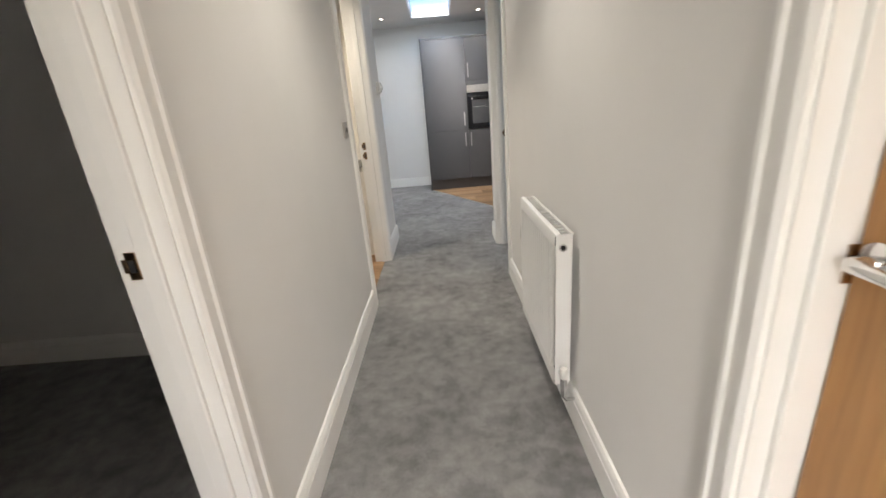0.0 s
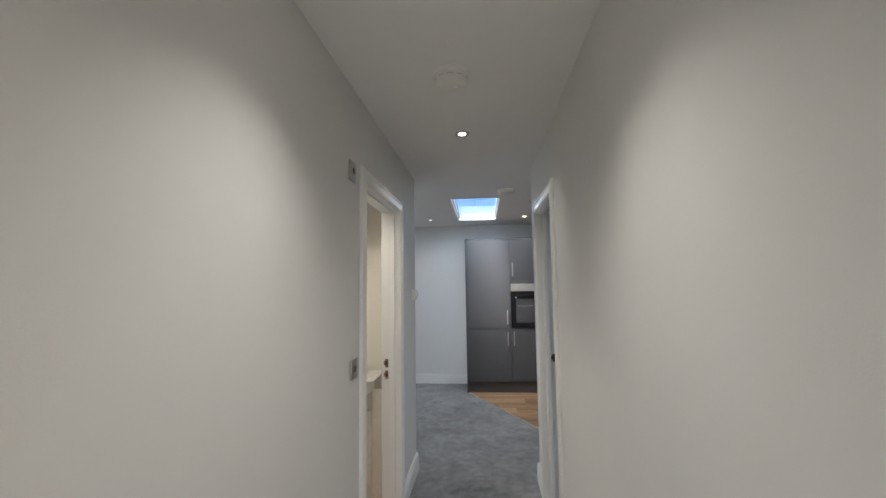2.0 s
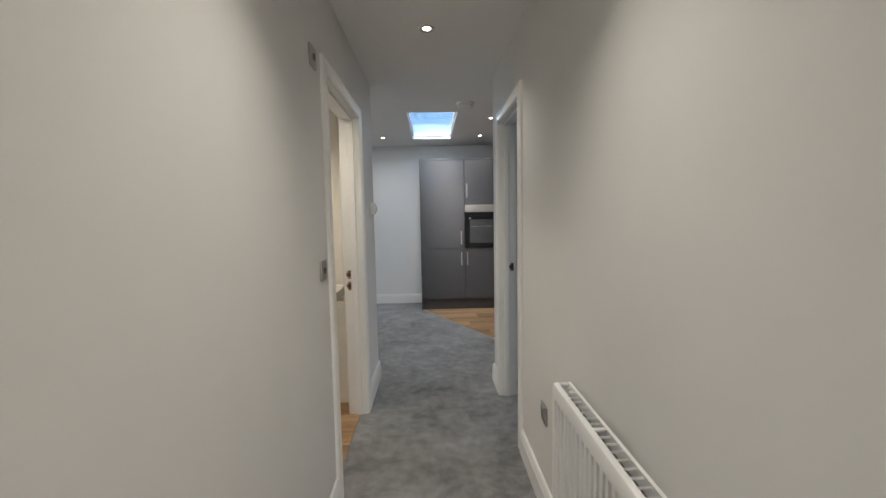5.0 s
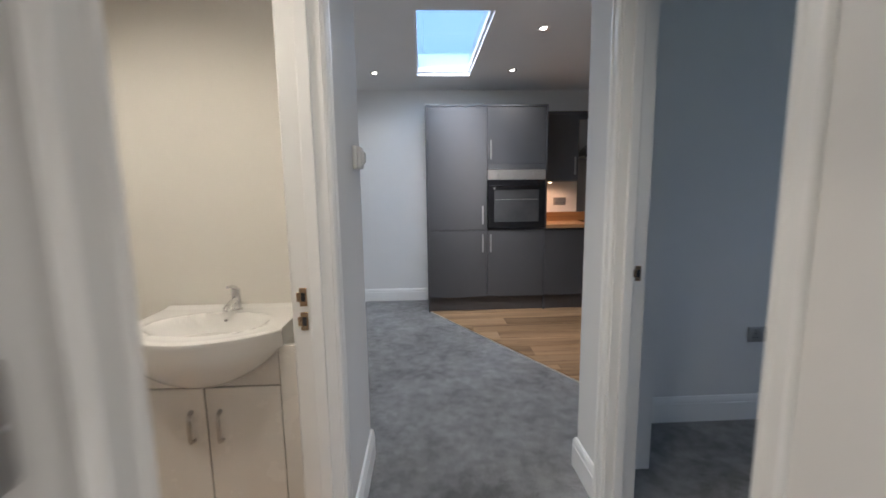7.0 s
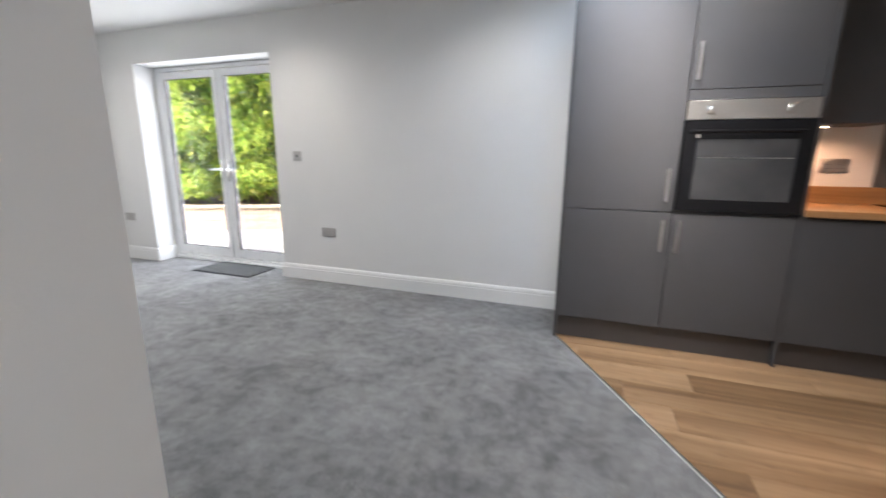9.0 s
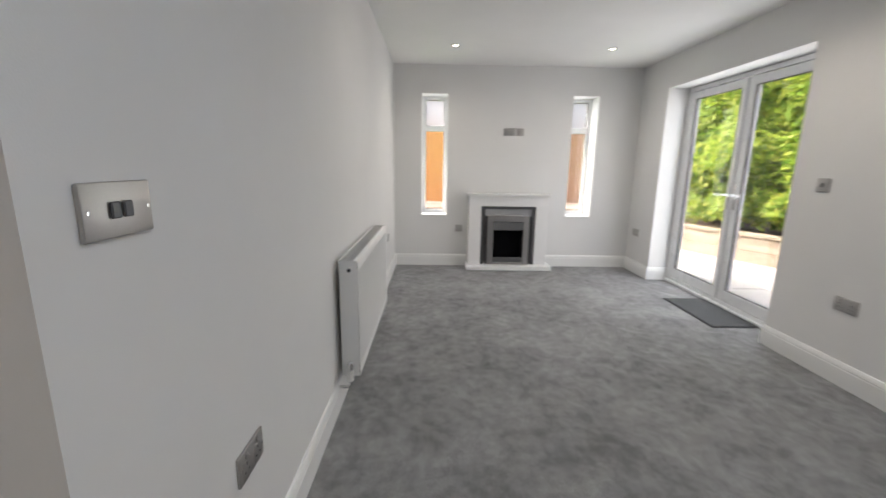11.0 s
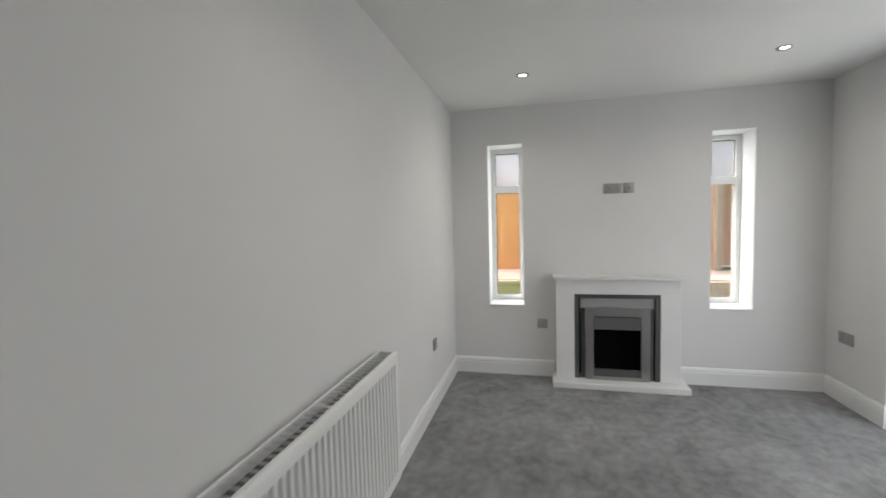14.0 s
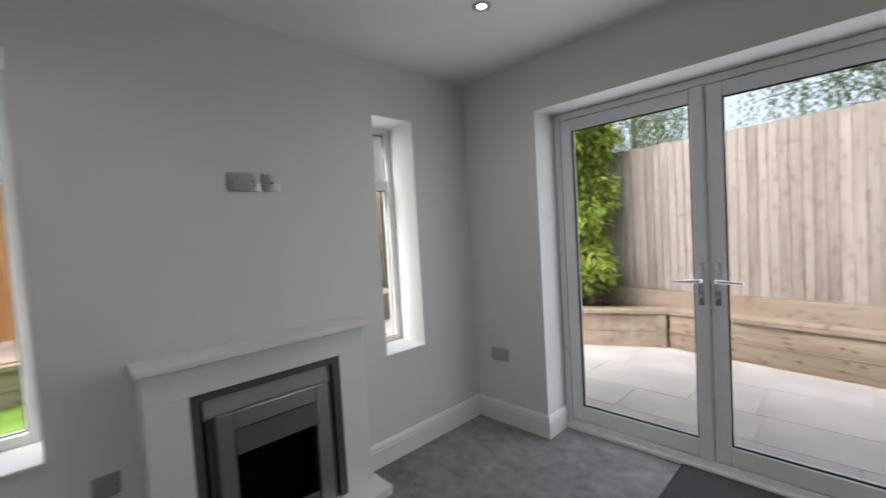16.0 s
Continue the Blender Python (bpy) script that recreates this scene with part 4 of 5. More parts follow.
box(bm, -0.355, 0.355, -0.21, -0.195, 0, 0.006, 0.002), box(bm, -0.355, 0.355, 0.195, 0.21, 0, 0.006, 0.002)
part("border", bm, SEAL, mat)

# ---- kitchen ----
FR = 6.60     # front of the tall and base units
KB = NORTH - 0.003


def bar_handle(parent, x, y, z, length, upright=True):
    """Slim square bar on two posts, in front of y."""
    h = length / 2
    bm = bmesh.new()
    w = 0.008
    if upright:
        box(bm, x - w, x + w, y - 0.036, y - 0.026, z - h, z + h, 0.0015)
        for s in (-1, 1):
            box(bm, x - 0.005, x + 0.005, y - 0.027, y, z + s * (h - 0.012) - 0.005, z + s * (h - 0.012) + 0.005)
    else:
        box(bm, x - h, x + h, y - 0.036, y - 0.026, z - w, z + w, 0.0015)
        for s in (-1, 1):
            box(bm, x + s * (h - 0.012) - 0.005, x + s * (h - 0.012) + 0.005, y - 0.027, y, z - 0.005, z + 0.005)
    part("handle", bm, HANDLE, parent, "brushed steel bar handle")


def front(name, ob, x0, x1, z0, z1, y=FR, label=""):
    """A flat door or drawer front with eased edges."""
    return part(name, boxed(x0 + 0.0015, x1 - 0.0015, y, y + 0.018, z0 + 0.0015, z1 - 0.0015, 0.0022, 2), CABINET, ob, label)


PL = 0.155
tall = thing("tall_cabinet", "matt grey tall fridge housing with two doors", "kitchen cabinet", pose(0, 0, 0), "grey kitchen cabinets")
part("carcass", boxed(-0.232, 0.374, FR + 0.019, KB, PL, 2.116), CARCASS, tall)
part("end_panel", boxed(-0.25, -0.2325, FR - 0.004, KB, 0.0, 2.137, 0.001), CABINET, tall, "matt grey end panel")
d1 = front("door", tall, -0.232, 0.374, PL, 0.871)
d2 = front("door", tall, -0.232, 0.374, 0.874, 2.115)
bar_handle(d1, 0.325, FR, 0.735, 0.19)
bar_handle(d2, 0.325, FR, 1.03, 0.19)

ovenh = thing("oven_housing", "matt grey tall oven housing with doors above and below", "kitchen cabinet", pose(0, 0, 0), "grey kitchen cabinets")
part("carcass", boxed(0.376, 0.980, FR + 0.019, KB, PL, 0.884), CARCASS, ovenh)
part("upper_carcass", boxed(0.376, 0.980, FR + 0.019, KB, 1.492, 2.116), CARCASS, ovenh)
for sx in (0.376, 0.968):
    part("side_carcass", boxed(sx, sx + 0.012, FR + 0.06, KB, 0.884, 1.492), CARCASS, ovenh)
part("end_panel", boxed(0.981, 0.999, FR - 0.004, KB, 0.0, 2.137, 0.001), CABINET, ovenh, "matt grey end panel")
part("top_panel", boxed(-0.2325, 0.981, FR - 0.004, KB, 2.118, 2.137, 0.001), CABINET, ovenh)
d1 = front("door", ovenh, 0.376, 0.980, PL, 0.871)
d2 = front("door", ovenh, 0.376, 0.980, 1.548, 2.115)
part("filler", boxed(0.3775, 0.9785, FR, FR + 0.018, 1.494, 1.545, 0.001), CABINET, ovenh)
bar_handle(d1, 0.408, FR, 0.735, 0.19)
bar_handle(d2, 0.408, FR, 1.69, 0.19)

ov = thing("built_in_oven", "built-in electric oven with steel panel and black glass door", "oven", pose(0, 0, 0))
part("oven_body", boxed(0.391, 0.965, FR + 0.02, KB - 0.02, 0.888, 1.488), CARCASS, ov)
panel = part("control_panel", boxed(0.379, 0.977, FR - 0.020, FR + 0.018, 1.388, 1.489, 0.002), STEEL, ov, "brushed steel control panel")
for kx in (0.50, 0.857):
    kn = part("knob", lathe(bmesh.new(), [(0.024, FR - 0.020), (0.024, FR - 0.024), (0.019, FR - 0.026), (0.0185, FR - 0.044), (0.016, FR - 0.047), (0.001, FR - 0.047)], 28, (kx, 0, 1.435), "y"), STEEL, panel, "brushed steel knob", True)
od = part("oven_door", boxed(0.379, 0.977, FR - 0.020, FR + 0.018, 0.889, 1.384, 0.002), DARKGLASS, ov, "black glass oven door")
part("viewing_window", boxed(0.445, 0.911, FR - 0.0212, FR - 0.019, 0.955, 1.285), OVENWIN, od, "dark grey viewing window")
part("shelf_line", boxed(0.46, 0.896, FR - 0.0218, FR - 0.021, 1.185, 1.1875), STEEL, od)
hb = part("oven_handle", tube(bmesh.new(), [(0.41, FR - 0.052, 1.325), (0.924, FR - 0.052, 1.325)], 0.010, 14), DARKGLASS, od, "black bar handle", True)
part("badge", lathe(bmesh.new(), [(0.011, FR - 0.0205), (0.011, FR - 0.0215), (0.001, FR - 0.0216)], 20, (0.447, 0, 1.302), "y"), PLASTIC, od)
for hx in (0.43, 0.904):
    part("handle_post", boxed(hx - 0.008, hx + 0.008, FR - 0.05, FR - 0.019, 1.317, 1.333), DARKGLASS, od)

pk = structure("trim_plinth", box(boxed(-0.2325, 0.981, FR + 0.040, FR + 0.055, 0, PL - 0.002), 0.999, EAST, FR + 0.040, FR + 0.055, 0, PL - 0.002), CARCASS, "dark grey kitchen plinth", "plinth")


def base_unit(x0, x1, kind_of, hinge="left"):
    nm = "drawer_unit" if kind_of == "drawers" else "base_cabinet"
    ob = thing(nm, "matt grey base drawer unit with three fronts" if kind_of == "drawers" else "matt grey base cabinet with one door", "kitchen cabinet", pose(0, 0, 0), "grey kitchen cabinets")
    part("carcass", boxed(x0 + 0.001, x1 - 0.001, FR + 0.019, KB, PL, 0.876), CARCASS, ob)
    if kind_of == "drawers":
        for z0, z1, hz in ((PL, 0.582, 0.512), (0.585, 0.725, 0.637), (0.728, 0.871, 0.80)):
            dr = front("drawer_front", ob, x0, x1, z0, z1)
            bar_handle(dr, (x0 + x1) / 2 + 0.03, FR, hz, 0.255, False)
    else:
        dr = front("door", ob, x0, x1, PL, 0.871)
        bar_handle(dr, x1 - 0.04 if hinge == "left" else x0 + 0.04, FR, 0.735, 0.19)
    return ob


base_unit(1.000, 1.50, "door", "left")
base_unit(1.50, 2.10, "drawers")
base_unit(2.10, 2.60, "door", "right")
base_unit(2.60, EAST - 0.002, "door", "left")

wt = thing("worktop", "oak-effect kitchen worktop with upstand", "worktop", pose(0, 0, 0))
part("slab", boxed(1.000, EAST - 0.001, FR - 0.022, KB, 0.880, 0.918, 0.004, 2), OAK_TOP, wt)
part("upstand", boxed(1.000, EAST - 0.001, KB - 0.020, KB, 0.918, 1.02, 0.002), OAK_TOP, wt)
hob = thing("hob", "black glass ceramic hob set in the worktop", "hob", pose(1.80, 6.84, 0.918))
part("glass_top", boxed(-0.29, 0.29, -0.24, 0.22, 0.0, 0.007, 0.003, 2), DARKGLASS, hob)
for hx, hy, hr in ((-0.14, 0.09, 0.09), (-0.14, -0.12, 0.07), (0.12, 0.10, 0.07), (0.10, -0.12, 0.09)):
    part("heating_ring", lathe(bmesh.new(), [(hr - 0.004, 0.0071), (hr - 0.003, 0.0078), (hr, 0.0078), (hr + 0.001, 0.0071)], 40, (hx, hy, 0)), OVENWIN, hob)
for k in range(4):
    part("knob", lathe(bmesh.new(), [(0.018, 0.007), (0.018, 0.024), (0.015, 0.027), (0.001, 0.027)], 20, (0.25, -0.17 + k * 0.075, 0)), BLACK, hob, "black control knob", True)

sp = thing("splashback", "brushed steel splashback panel behind the hob", "splashback", pose(1.812, KB, 0))
part("panel", boxed(-0.30, 0.30, -0.008, -0.001, 1.022, 1.66, 0.001), SPLASH, sp)

UF, UB, UT = 6.80, 1.372, 2.075
for x0, x1, hs in ((1.001, 1.40, 1), (2.20, 2.65, 1), (2.65, 3.098, -1)):
    ob = thing("wall_cabinet", "matt grey wall cabinet with one door", "kitchen cabinet", pose(0, 0, 0), "grey kitchen cabinets")
    part("carcass", boxed(x0 + 0.001, x1 - 0.001, UF + 0.019, KB, UB, UT), CABINET if x0 < 1.2 else CARCASS, ob)
    dr = front("door", ob, x0, x1, UB, UT, UF)
    bar_handle(dr, x1 - 0.045 if hs > 0 else x0 + 0.045, UF, UB + 0.16, 0.19)
structure("trim_cornice", boxed(1.000, EAST - 0.001, UF - 0.006, KB, UT + 0.001, UT + 0.030, 0.002), CABINET, "matt grey cornice over the wall cabinets", "cornice")
structure("trim_hood_bridge", boxed(1.401, 2.199, UF, UF + 0.018, UT - 0.055, UT), CABINET, "matt grey bridging panel over the hood", "cornice")

hd = thing("cooker_hood", "polished steel chimney cooker hood with sloping canopy", "cooker hood", pose(1.80, KB, 1.62))
bm = bmesh.new()
rings = []
for k in range(9):
    f = k / 8
    g = math.cos(f * math.pi / 2)                 # bulges outward before it meets the duct
    hw, dp, z = 0.135 + 0.160 * g, 0.255 + 0.205 * g, 0.030 + 0.165 * f ** 0.85
    rings.append([bm.verts.new(v) for v in ((-hw, -dp, z), (0, -dp - 0.012 * g, z), (hw, -dp, z), (hw, 0, z), (-hw, 0, z))])
for p, q in zip(rings, rings[1:]):
    for k in range(5):
        bm.faces.new((p[k - 1], p[k], q[k], q[k - 1]))
bm.faces.new(rings[0][::-1]), bm.faces.new(rings[-1])
bmesh.ops.recalc_face_normals(bm, faces=bm.faces)
part("canopy", bm, HOOD, hd, "", True)
part("rim", boxed(-0.300, 0.300, -0.475, 0, 0.008, 0.030, 0.004, 2), CHROME, hd)
part("duct", boxed(-0.12, 0.12, -0.25, 0, 0.21, 0.455, 0.003), CHROME, hd)
part("filter", boxed(-0.27, 0.27, -0.42, -0.05, 0.003, 0.009), PLATE, hd, "metal mesh grease filter")
for k in range(4):
    part("button", lathe(bmesh.new(), [(0.006, -0.475), (0.006, -0.479), (0.001, -0.4795)], 14, (-0.06 + 0.04 * k, 0, 0.022), "y"), SEAL, hd)

for x in (1.12, 2.30, 2.68):
    ob = thing("cabinet_light", "small warm light under the wall cabinet", "cabinet light", pose(x, 6.89, UB), "under-cabinet lights")
    part("housing", lathe(bmesh.new(), [(0.034, 0.0), (0.034, -0.010), (0.026, -0.012)], 28), STEEL, ob, "", True)
    part("lens", lathe(bmesh.new(), [(0.001, -0.0135), (0.022, -0.0135), (0.025, -0.0115)], 24), WARM_LENS, ob, "glowing warm lens", True)
    lamp = new("cabinet_lamp", bpy.data.lights.new("cabinet_lamp", "SPOT"))
    lamp.data.energy, lamp.data.color, lamp.data.shadow_soft_size = KITCHEN_POWER, KITCHEN_COLOUR, 0.02
    lamp.data.spot_size, lamp.data.spot_blend = radians(165), 0.5
    lamp.location = (x, 6.89, UB - 0.016)
plate("wall_socket", "brushed metal double socket above the worktop", "wall socket", pose(1.31, KB + 0.003, 1.145, 0, 0, 0), 0.146, "socket", group=SG)
plate("cooker_switch", "brushed metal cooker switch above the worktop", "wall switch", pose(2.33, KB + 0.003, 1.19, 0, 0, 0), 0.086, "rocker", group=SG)
plate("wall_socket", "brushed metal double socket above the worktop", "wall socket", pose(2.63, KB + 0.003, 1.15, 0, 0, 0), 0.146, "socket", group=SG)

# ---- bathroom ----
BX, BY = -1.072, 4.031
van = thing("vanity_unit", "white gloss two-door vanity unit below the basin", "vanity unit", pose(BX, BY, 0))
part("carcass", boxed(-0.262, 0.262, -0.30, -0.001, 0.0, 0.757, 0.002), VANITY, van)
part("plinth", boxed(-0.258, 0.258, -0.302, -0.298, 0.0, 0.10), VANITY, van)
part("top_fascia", boxed(-0.262, 0.262, -0.319, -0.301, 0.615, 0.757, 0.002), VANITY, van)
for s in (-1, 1):
    dr = part("door", boxed(min(s * 0.002, s * 0.262), max(s * 0.002, s * 0.262), -0.319, -0.301, 0.102, 0.610, 0.003, 2), VANITY, van)
    bm = tube(bmesh.new(), [(s * 0.05, -0.319, 0.415), (s * 0.05, -0.340, 0.42), (s * 0.05, -0.345, 0.435), (s * 0.05, -0.345, 0.505), (s * 0.05, -0.340, 0.52), (s * 0.05, -0.319, 0.525)], 0.0075, 10)
    part("handle", bm, STEEL, dr, "brushed bow handle", True)

structure("trim_vanity_filler", boxed(BX + 0.264, LX - TH - 0.001, BY - 0.315, BY - 0.297, 0.0, 0.757, 0.001), VANITY, "white gloss filler panel beside the vanity unit", "filler panel")
bas = thing("wash_basin", "white ceramic basin with a bowed front", "wash basin", pose(BX, BY, 0.758))
NU, NV = 40, 26
bm = bmesh.new()


def basin_edge(u):
    """Front edge at -1 <= u <= 1 across the width: straight wings with a bowed middle."""
    return -0.315 - 0.125 * max(0.0, math.cos(u * math.pi / 2)) ** 0.8


topv = []
for i in range(NU + 1):
    u = -1 + 2 * i / NU
    col = []
    for j in range(NV + 1):
        v = j / NV
        x, y = u * 0.282, v * basin_edge(u)
        r = math.hypot(x / 0.205, (y + 0.25) / 0.135)
        z = 0.062
        if r < 1.0:
            z -= 0.115 * (1 - r ** 2.6)
        if v < 0.09:
            z += 0.007 * (1 - v / 0.09)
        if r > 1.0:
            z += 0.004 * math.exp(-((r - 1.06) / 0.05) ** 2)
        col.append(bm.verts.new((x, y - 0.001, z)))
    topv.append(col)
for p, q in zip(topv, topv[1:]):
    for j in range(NV):
        bm.faces.new((p[j], p[j + 1], q[j + 1], q[j]))
# apron: the rim turns down and the bowl runs back under
prev = [c[-1] for c in topv]
for dy, dz in ((-0.008, -0.005), (-0.009, -0.014), (-0.004, -0.026), (-0.003, -0.064)):
    row = [bm.verts.new((c[-1].co.x, c[-1].co.y + dy, 0.062 + dz)) for c in topv]
    for i in range(NU):
        bm.faces.new((prev[i], row[i], row[i + 1], prev[i + 1]))
    prev = row
for s in (1, 2, 3, 4, 5):
    f = s / 5
    row = []
    for i, c in enumerate(topv):
        u = -1 + 2 * i / NU
        dip = -0.16 * max(0.0, math.cos(u * math.pi / 2)) ** 0.7 * math.sin(f * math.pi / 2)
        row.append(bm.verts.new((c[-1].co.x * (1 - 0.06 * f), c[-1].co.y + (abs(c[-1].co.y) - 0.318) * (f ** 1.6), -0.002 + dip * 0.85)))
    for i in range(NU):
        bm.faces.new((prev[i], row[i], row[i + 1], prev[i + 1]))
    prev = row
for e0, e1 in ((0, -1), (-1, 0)):
    side = topv[e0]
    low = [bm.verts.new((v.co.x, v.co.y, -0.002)) for v in side]
    for j in range(NV):
        f = (side[j], side[j + 1], low[j + 1], low[j])
        bm.faces.new(f if e0 else f[::-1])
bmesh.ops.recalc_face_normals(bm, faces=bm.faces)
part("bowl", bm, CERAMIC, bas, "", True)
part("overflow", lathe(bmesh.new(), [(0.013, 0), (0.013, 0.003), (0.009, 0.004)], 20, (0.005, -0.128, 0.030), "y"), CHROME, bas, "chrome overflow ring", True)
# dark disc in the ring paints the shade of an overflow opening
part("overflow_shade", lathe(bmesh.new(), [(0.009, -0.002), (0.001, -0.0022)], 16, (0.005, -0.128, 0.030), "y"), SEAL, bas)
part("waste", lathe(bmesh.new(), [(0.03, -0.050), (0.03, -0.046), (0.02, -0.044), (0.001, -0.044)], 24, (0, -0.235, 0)), CHROME, bas, "chrome waste", True)
tap = thing("basin_tap", "chrome mono basin mixer tap", "tap", pose(BX + 0.02, BY - 0.062, 0.819) @ Matrix.Diagonal((0.88, 0.88, 0.84, 1)))
part("tap_body", lathe(bmesh.new(), [(0.026, 0.0), (0.026, 0.006), (0.021, 0.010), (0.020, 0.095), (0.018, 0.105), (0.001, 0.108)], 24), CHROME, tap, "", True)
part("spout", tube(bmesh.new(), [(0, -0.005, 0.060), (0, -0.06, 0.048), (0, -0.105, 0.036), (0, -0.112, 0.026)], [0.016, 0.014, 0.012, 0.010], 14), CHROME, tap, "", True)
part("lever", tube(bmesh.new(), [(0, 0.0, 0.105), (0, -0.03, 0.122), (-0.0, -0.075, 0.128)], [0.013, 0.008, 0.006], 12), CHROME, tap, "", True)

wc = thing("toilet", "white close-coupled toilet beside the vanity", "toilet", pose(-1.76, BY, 0))
part("cistern", boxed(-0.19, 0.19, -0.195, -0.012, 0.518, 0.87, 0.03, 4), CERAMIC, wc, "", True)
part("cistern_lid", boxed(-0.20, 0.20, -0.205, -0.008, 0.868, 0.905, 0.014, 3), CERAMIC, wc, "", True)
bm = bmesh.new()
rings = []
for z, w, y0, y1 in ((0.0, 0.11, -0.58, -0.205), (0.17, 0.11, -0.56, -0.205), (0.34, 0.16, -0.64, -0.205), (0.45, 0.185, -0.68, -0.205), (0.468, 0.18, -0.675, -0.205)):
    ring = []
    for k in range(28):
        a = 2 * math.pi * k / 28
        ring.append(bm.verts.new((w * math.cos(a), (y0 + y1) / 2 + (y1 - y0) / 2 * math.sin(a), z)))
    rings.append(ring)
for r, s in zip(rings, rings[1:]):
    for k in range(28):
        bm.faces.new((r[k - 1], r[k], s[k], s[k - 1]))
bm.faces.new(rings[0][::-1]), bm.faces.new(rings[-1])
part("pan", bm, CERAMIC, wc, "", True)
bm = bmesh.new()
lathe(bm, [(0.001, 0.0), (0.175, 0.0), (0.185, 0.006), (0.185, 0.022), (0.17, 0.030), (0.001, 0.032)], 36)
bmesh.ops.scale(bm, vec=(1.02, 1.22, 1), verts=bm.verts)
bmesh.ops.translate(bm, vec=(0, -0.45, 0.469), verts=bm.verts)
part("seat_lid", bm, PLASTIC, wc, "white toilet seat and lid", True)
part("pan_shelf", boxed(-0.175, 0.175, -0.27, -0.115, 0.45, 0.515, 0.012, 3), CERAMIC, wc, "", True)
structure("trim_pipe_boxing", box(boxed(-2.25, BX - 0.266, BY - 0.11, BY, 0.0, 0.50, 0.003), -2.25, BX - 0.266, BY - 0.20, BY - 0.1105, 0.0, 0.36, 0.003), GLOSS, "white pipe boxing behind the toilet", "boxing")
bl = new("bathroom_lamp", bpy.data.lights.new("bathroom_lamp", "SPOT"))
BATH_POWER = 35.0
bl.data.energy, bl.data.color, bl.data.shadow_soft_size = BATH_POWER, (1.0, 0.89, 0.73), 0.12
bl.data.spot_size, bl.data.spot_blend = radians(140), 0.6
bl.location = (-1.25, 3.15, CE - 0.012)
downlight(-1.25, 3.15, False)


# ---- plank floors ----
def planks(name, x0, x1, y0, y1, cut, wide, long, floor_ob):
    """Laminate planks along x, staggered, cut along the carpet's edge; each a piece of its own."""
    rng = random.Random(name)
    y, row = y0, 0
    while y < y1 - 0.01:
        ye = min(y + wide, y1)
        x = x0 - rng.uniform(0.1, long * 0.9)
        while x < x1:
            xe = min(x + long, x1)
            xs = max(x, x0)
            if xe - xs > 0.03:
                g = 0.0008
                bm = boxed(xs + g, xe - g, y + g, ye - g, -0.018, 0.001, 0.0014)
                if cut:
                    (ax, ay), (bx, by) = TRANS
                    n = Vector((-(by - ay), bx - ax, 0)).normalized()
                    if n.x > 0:
                        n = -n
                    got = bmesh.ops.bisect_plane(bm, geom=bm.verts[:] + bm.edges[:] + bm.faces[:], plane_co=(ax, ay, 0), plane_no=n, clear_outer=True)
                    if bm.faces:
                        ends = [e for e in got["geom_cut"] if isinstance(e, bmesh.types.BMEdge)]
                        if ends:
                            bmesh.ops.holes_fill(bm, edges=ends)
                if bm.faces:
                    cx, cy = (xs + xe) / 2, (y + ye) / 2
                    bmesh.ops.translate(bm, vec=(-cx, -cy, 0), verts=bm.verts)
                    ob = part("plank", bm, OAK_FLOOR, floor_ob)
                    ob.location = (cx, cy, 0)
                else:
                    bm.free()
            x += long
        y, row = ye, row + 1


kf = structure("floor_kitchen", boxed(-0.23, EAST, 4.40, FR + 0.04, -0.0215, -0.0185), MORTAR, "oak-effect plank flooring in the kitchen", "floor")
planks("kitchen", -0.25, EAST, 4.40, FR + 0.06, True, 0.193, 1.21, kf)
bf = structure("floor_bathroom", boxed(-2.25, LX - 0.047, 2.37, 4.04, -0.0215, -0.0185), MORTAR, "oak-effect plank flooring in the bathroom", "floor")
planks("bath", -2.25, LX - 0.047, 2.37, 4.04, False, 0.193, 1.21, bf)


# ---- garden ----
PZ = -0.10
gr = structure("ground", boxed(-60, 60, NORTH - 60, 90, PZ - 0.4, PZ - 0.06), EARTH, "grassy earth reaching to the horizon", "ground")
structure("lawn", boxed(-9.06, WEST - OUT, 2.0, 6.7, PZ - 0.06, PZ - 0.01), LAWN, "bright green lawn turf", "lawn")
pv = structure("pavement_patio", boxed(-9.0, 4.0, NORTH + OUT, 10.4, PZ - 0.06, PZ - 0.005), MORTAR, "pale sandstone patio paving", "patio")
rng = random.Random(4)
y = NORTH + OUT + 0.02
row = 0
while y < 10.2:
    dy = (0.60, 0.45, 0.60)[row % 3]
    x = -8.9 + rng.uniform(0, 0.5)
    while x < 3.8:
        dx = rng.choice((0.60, 0.90, 0.45, 0.90))
        g = 0.0045
        bm = boxed(-dx / 2 + g, dx / 2 - g, -dy / 2 + g, dy / 2 - g, -0.03, rng.uniform(-0.002, 0.002), 0.004)
        ob = part("slab", bm, SLAB, pv)
        ob.location = (x + dx / 2, y + dy / 2, PZ)
        x += dx
    y, row = y + dy, row + 1


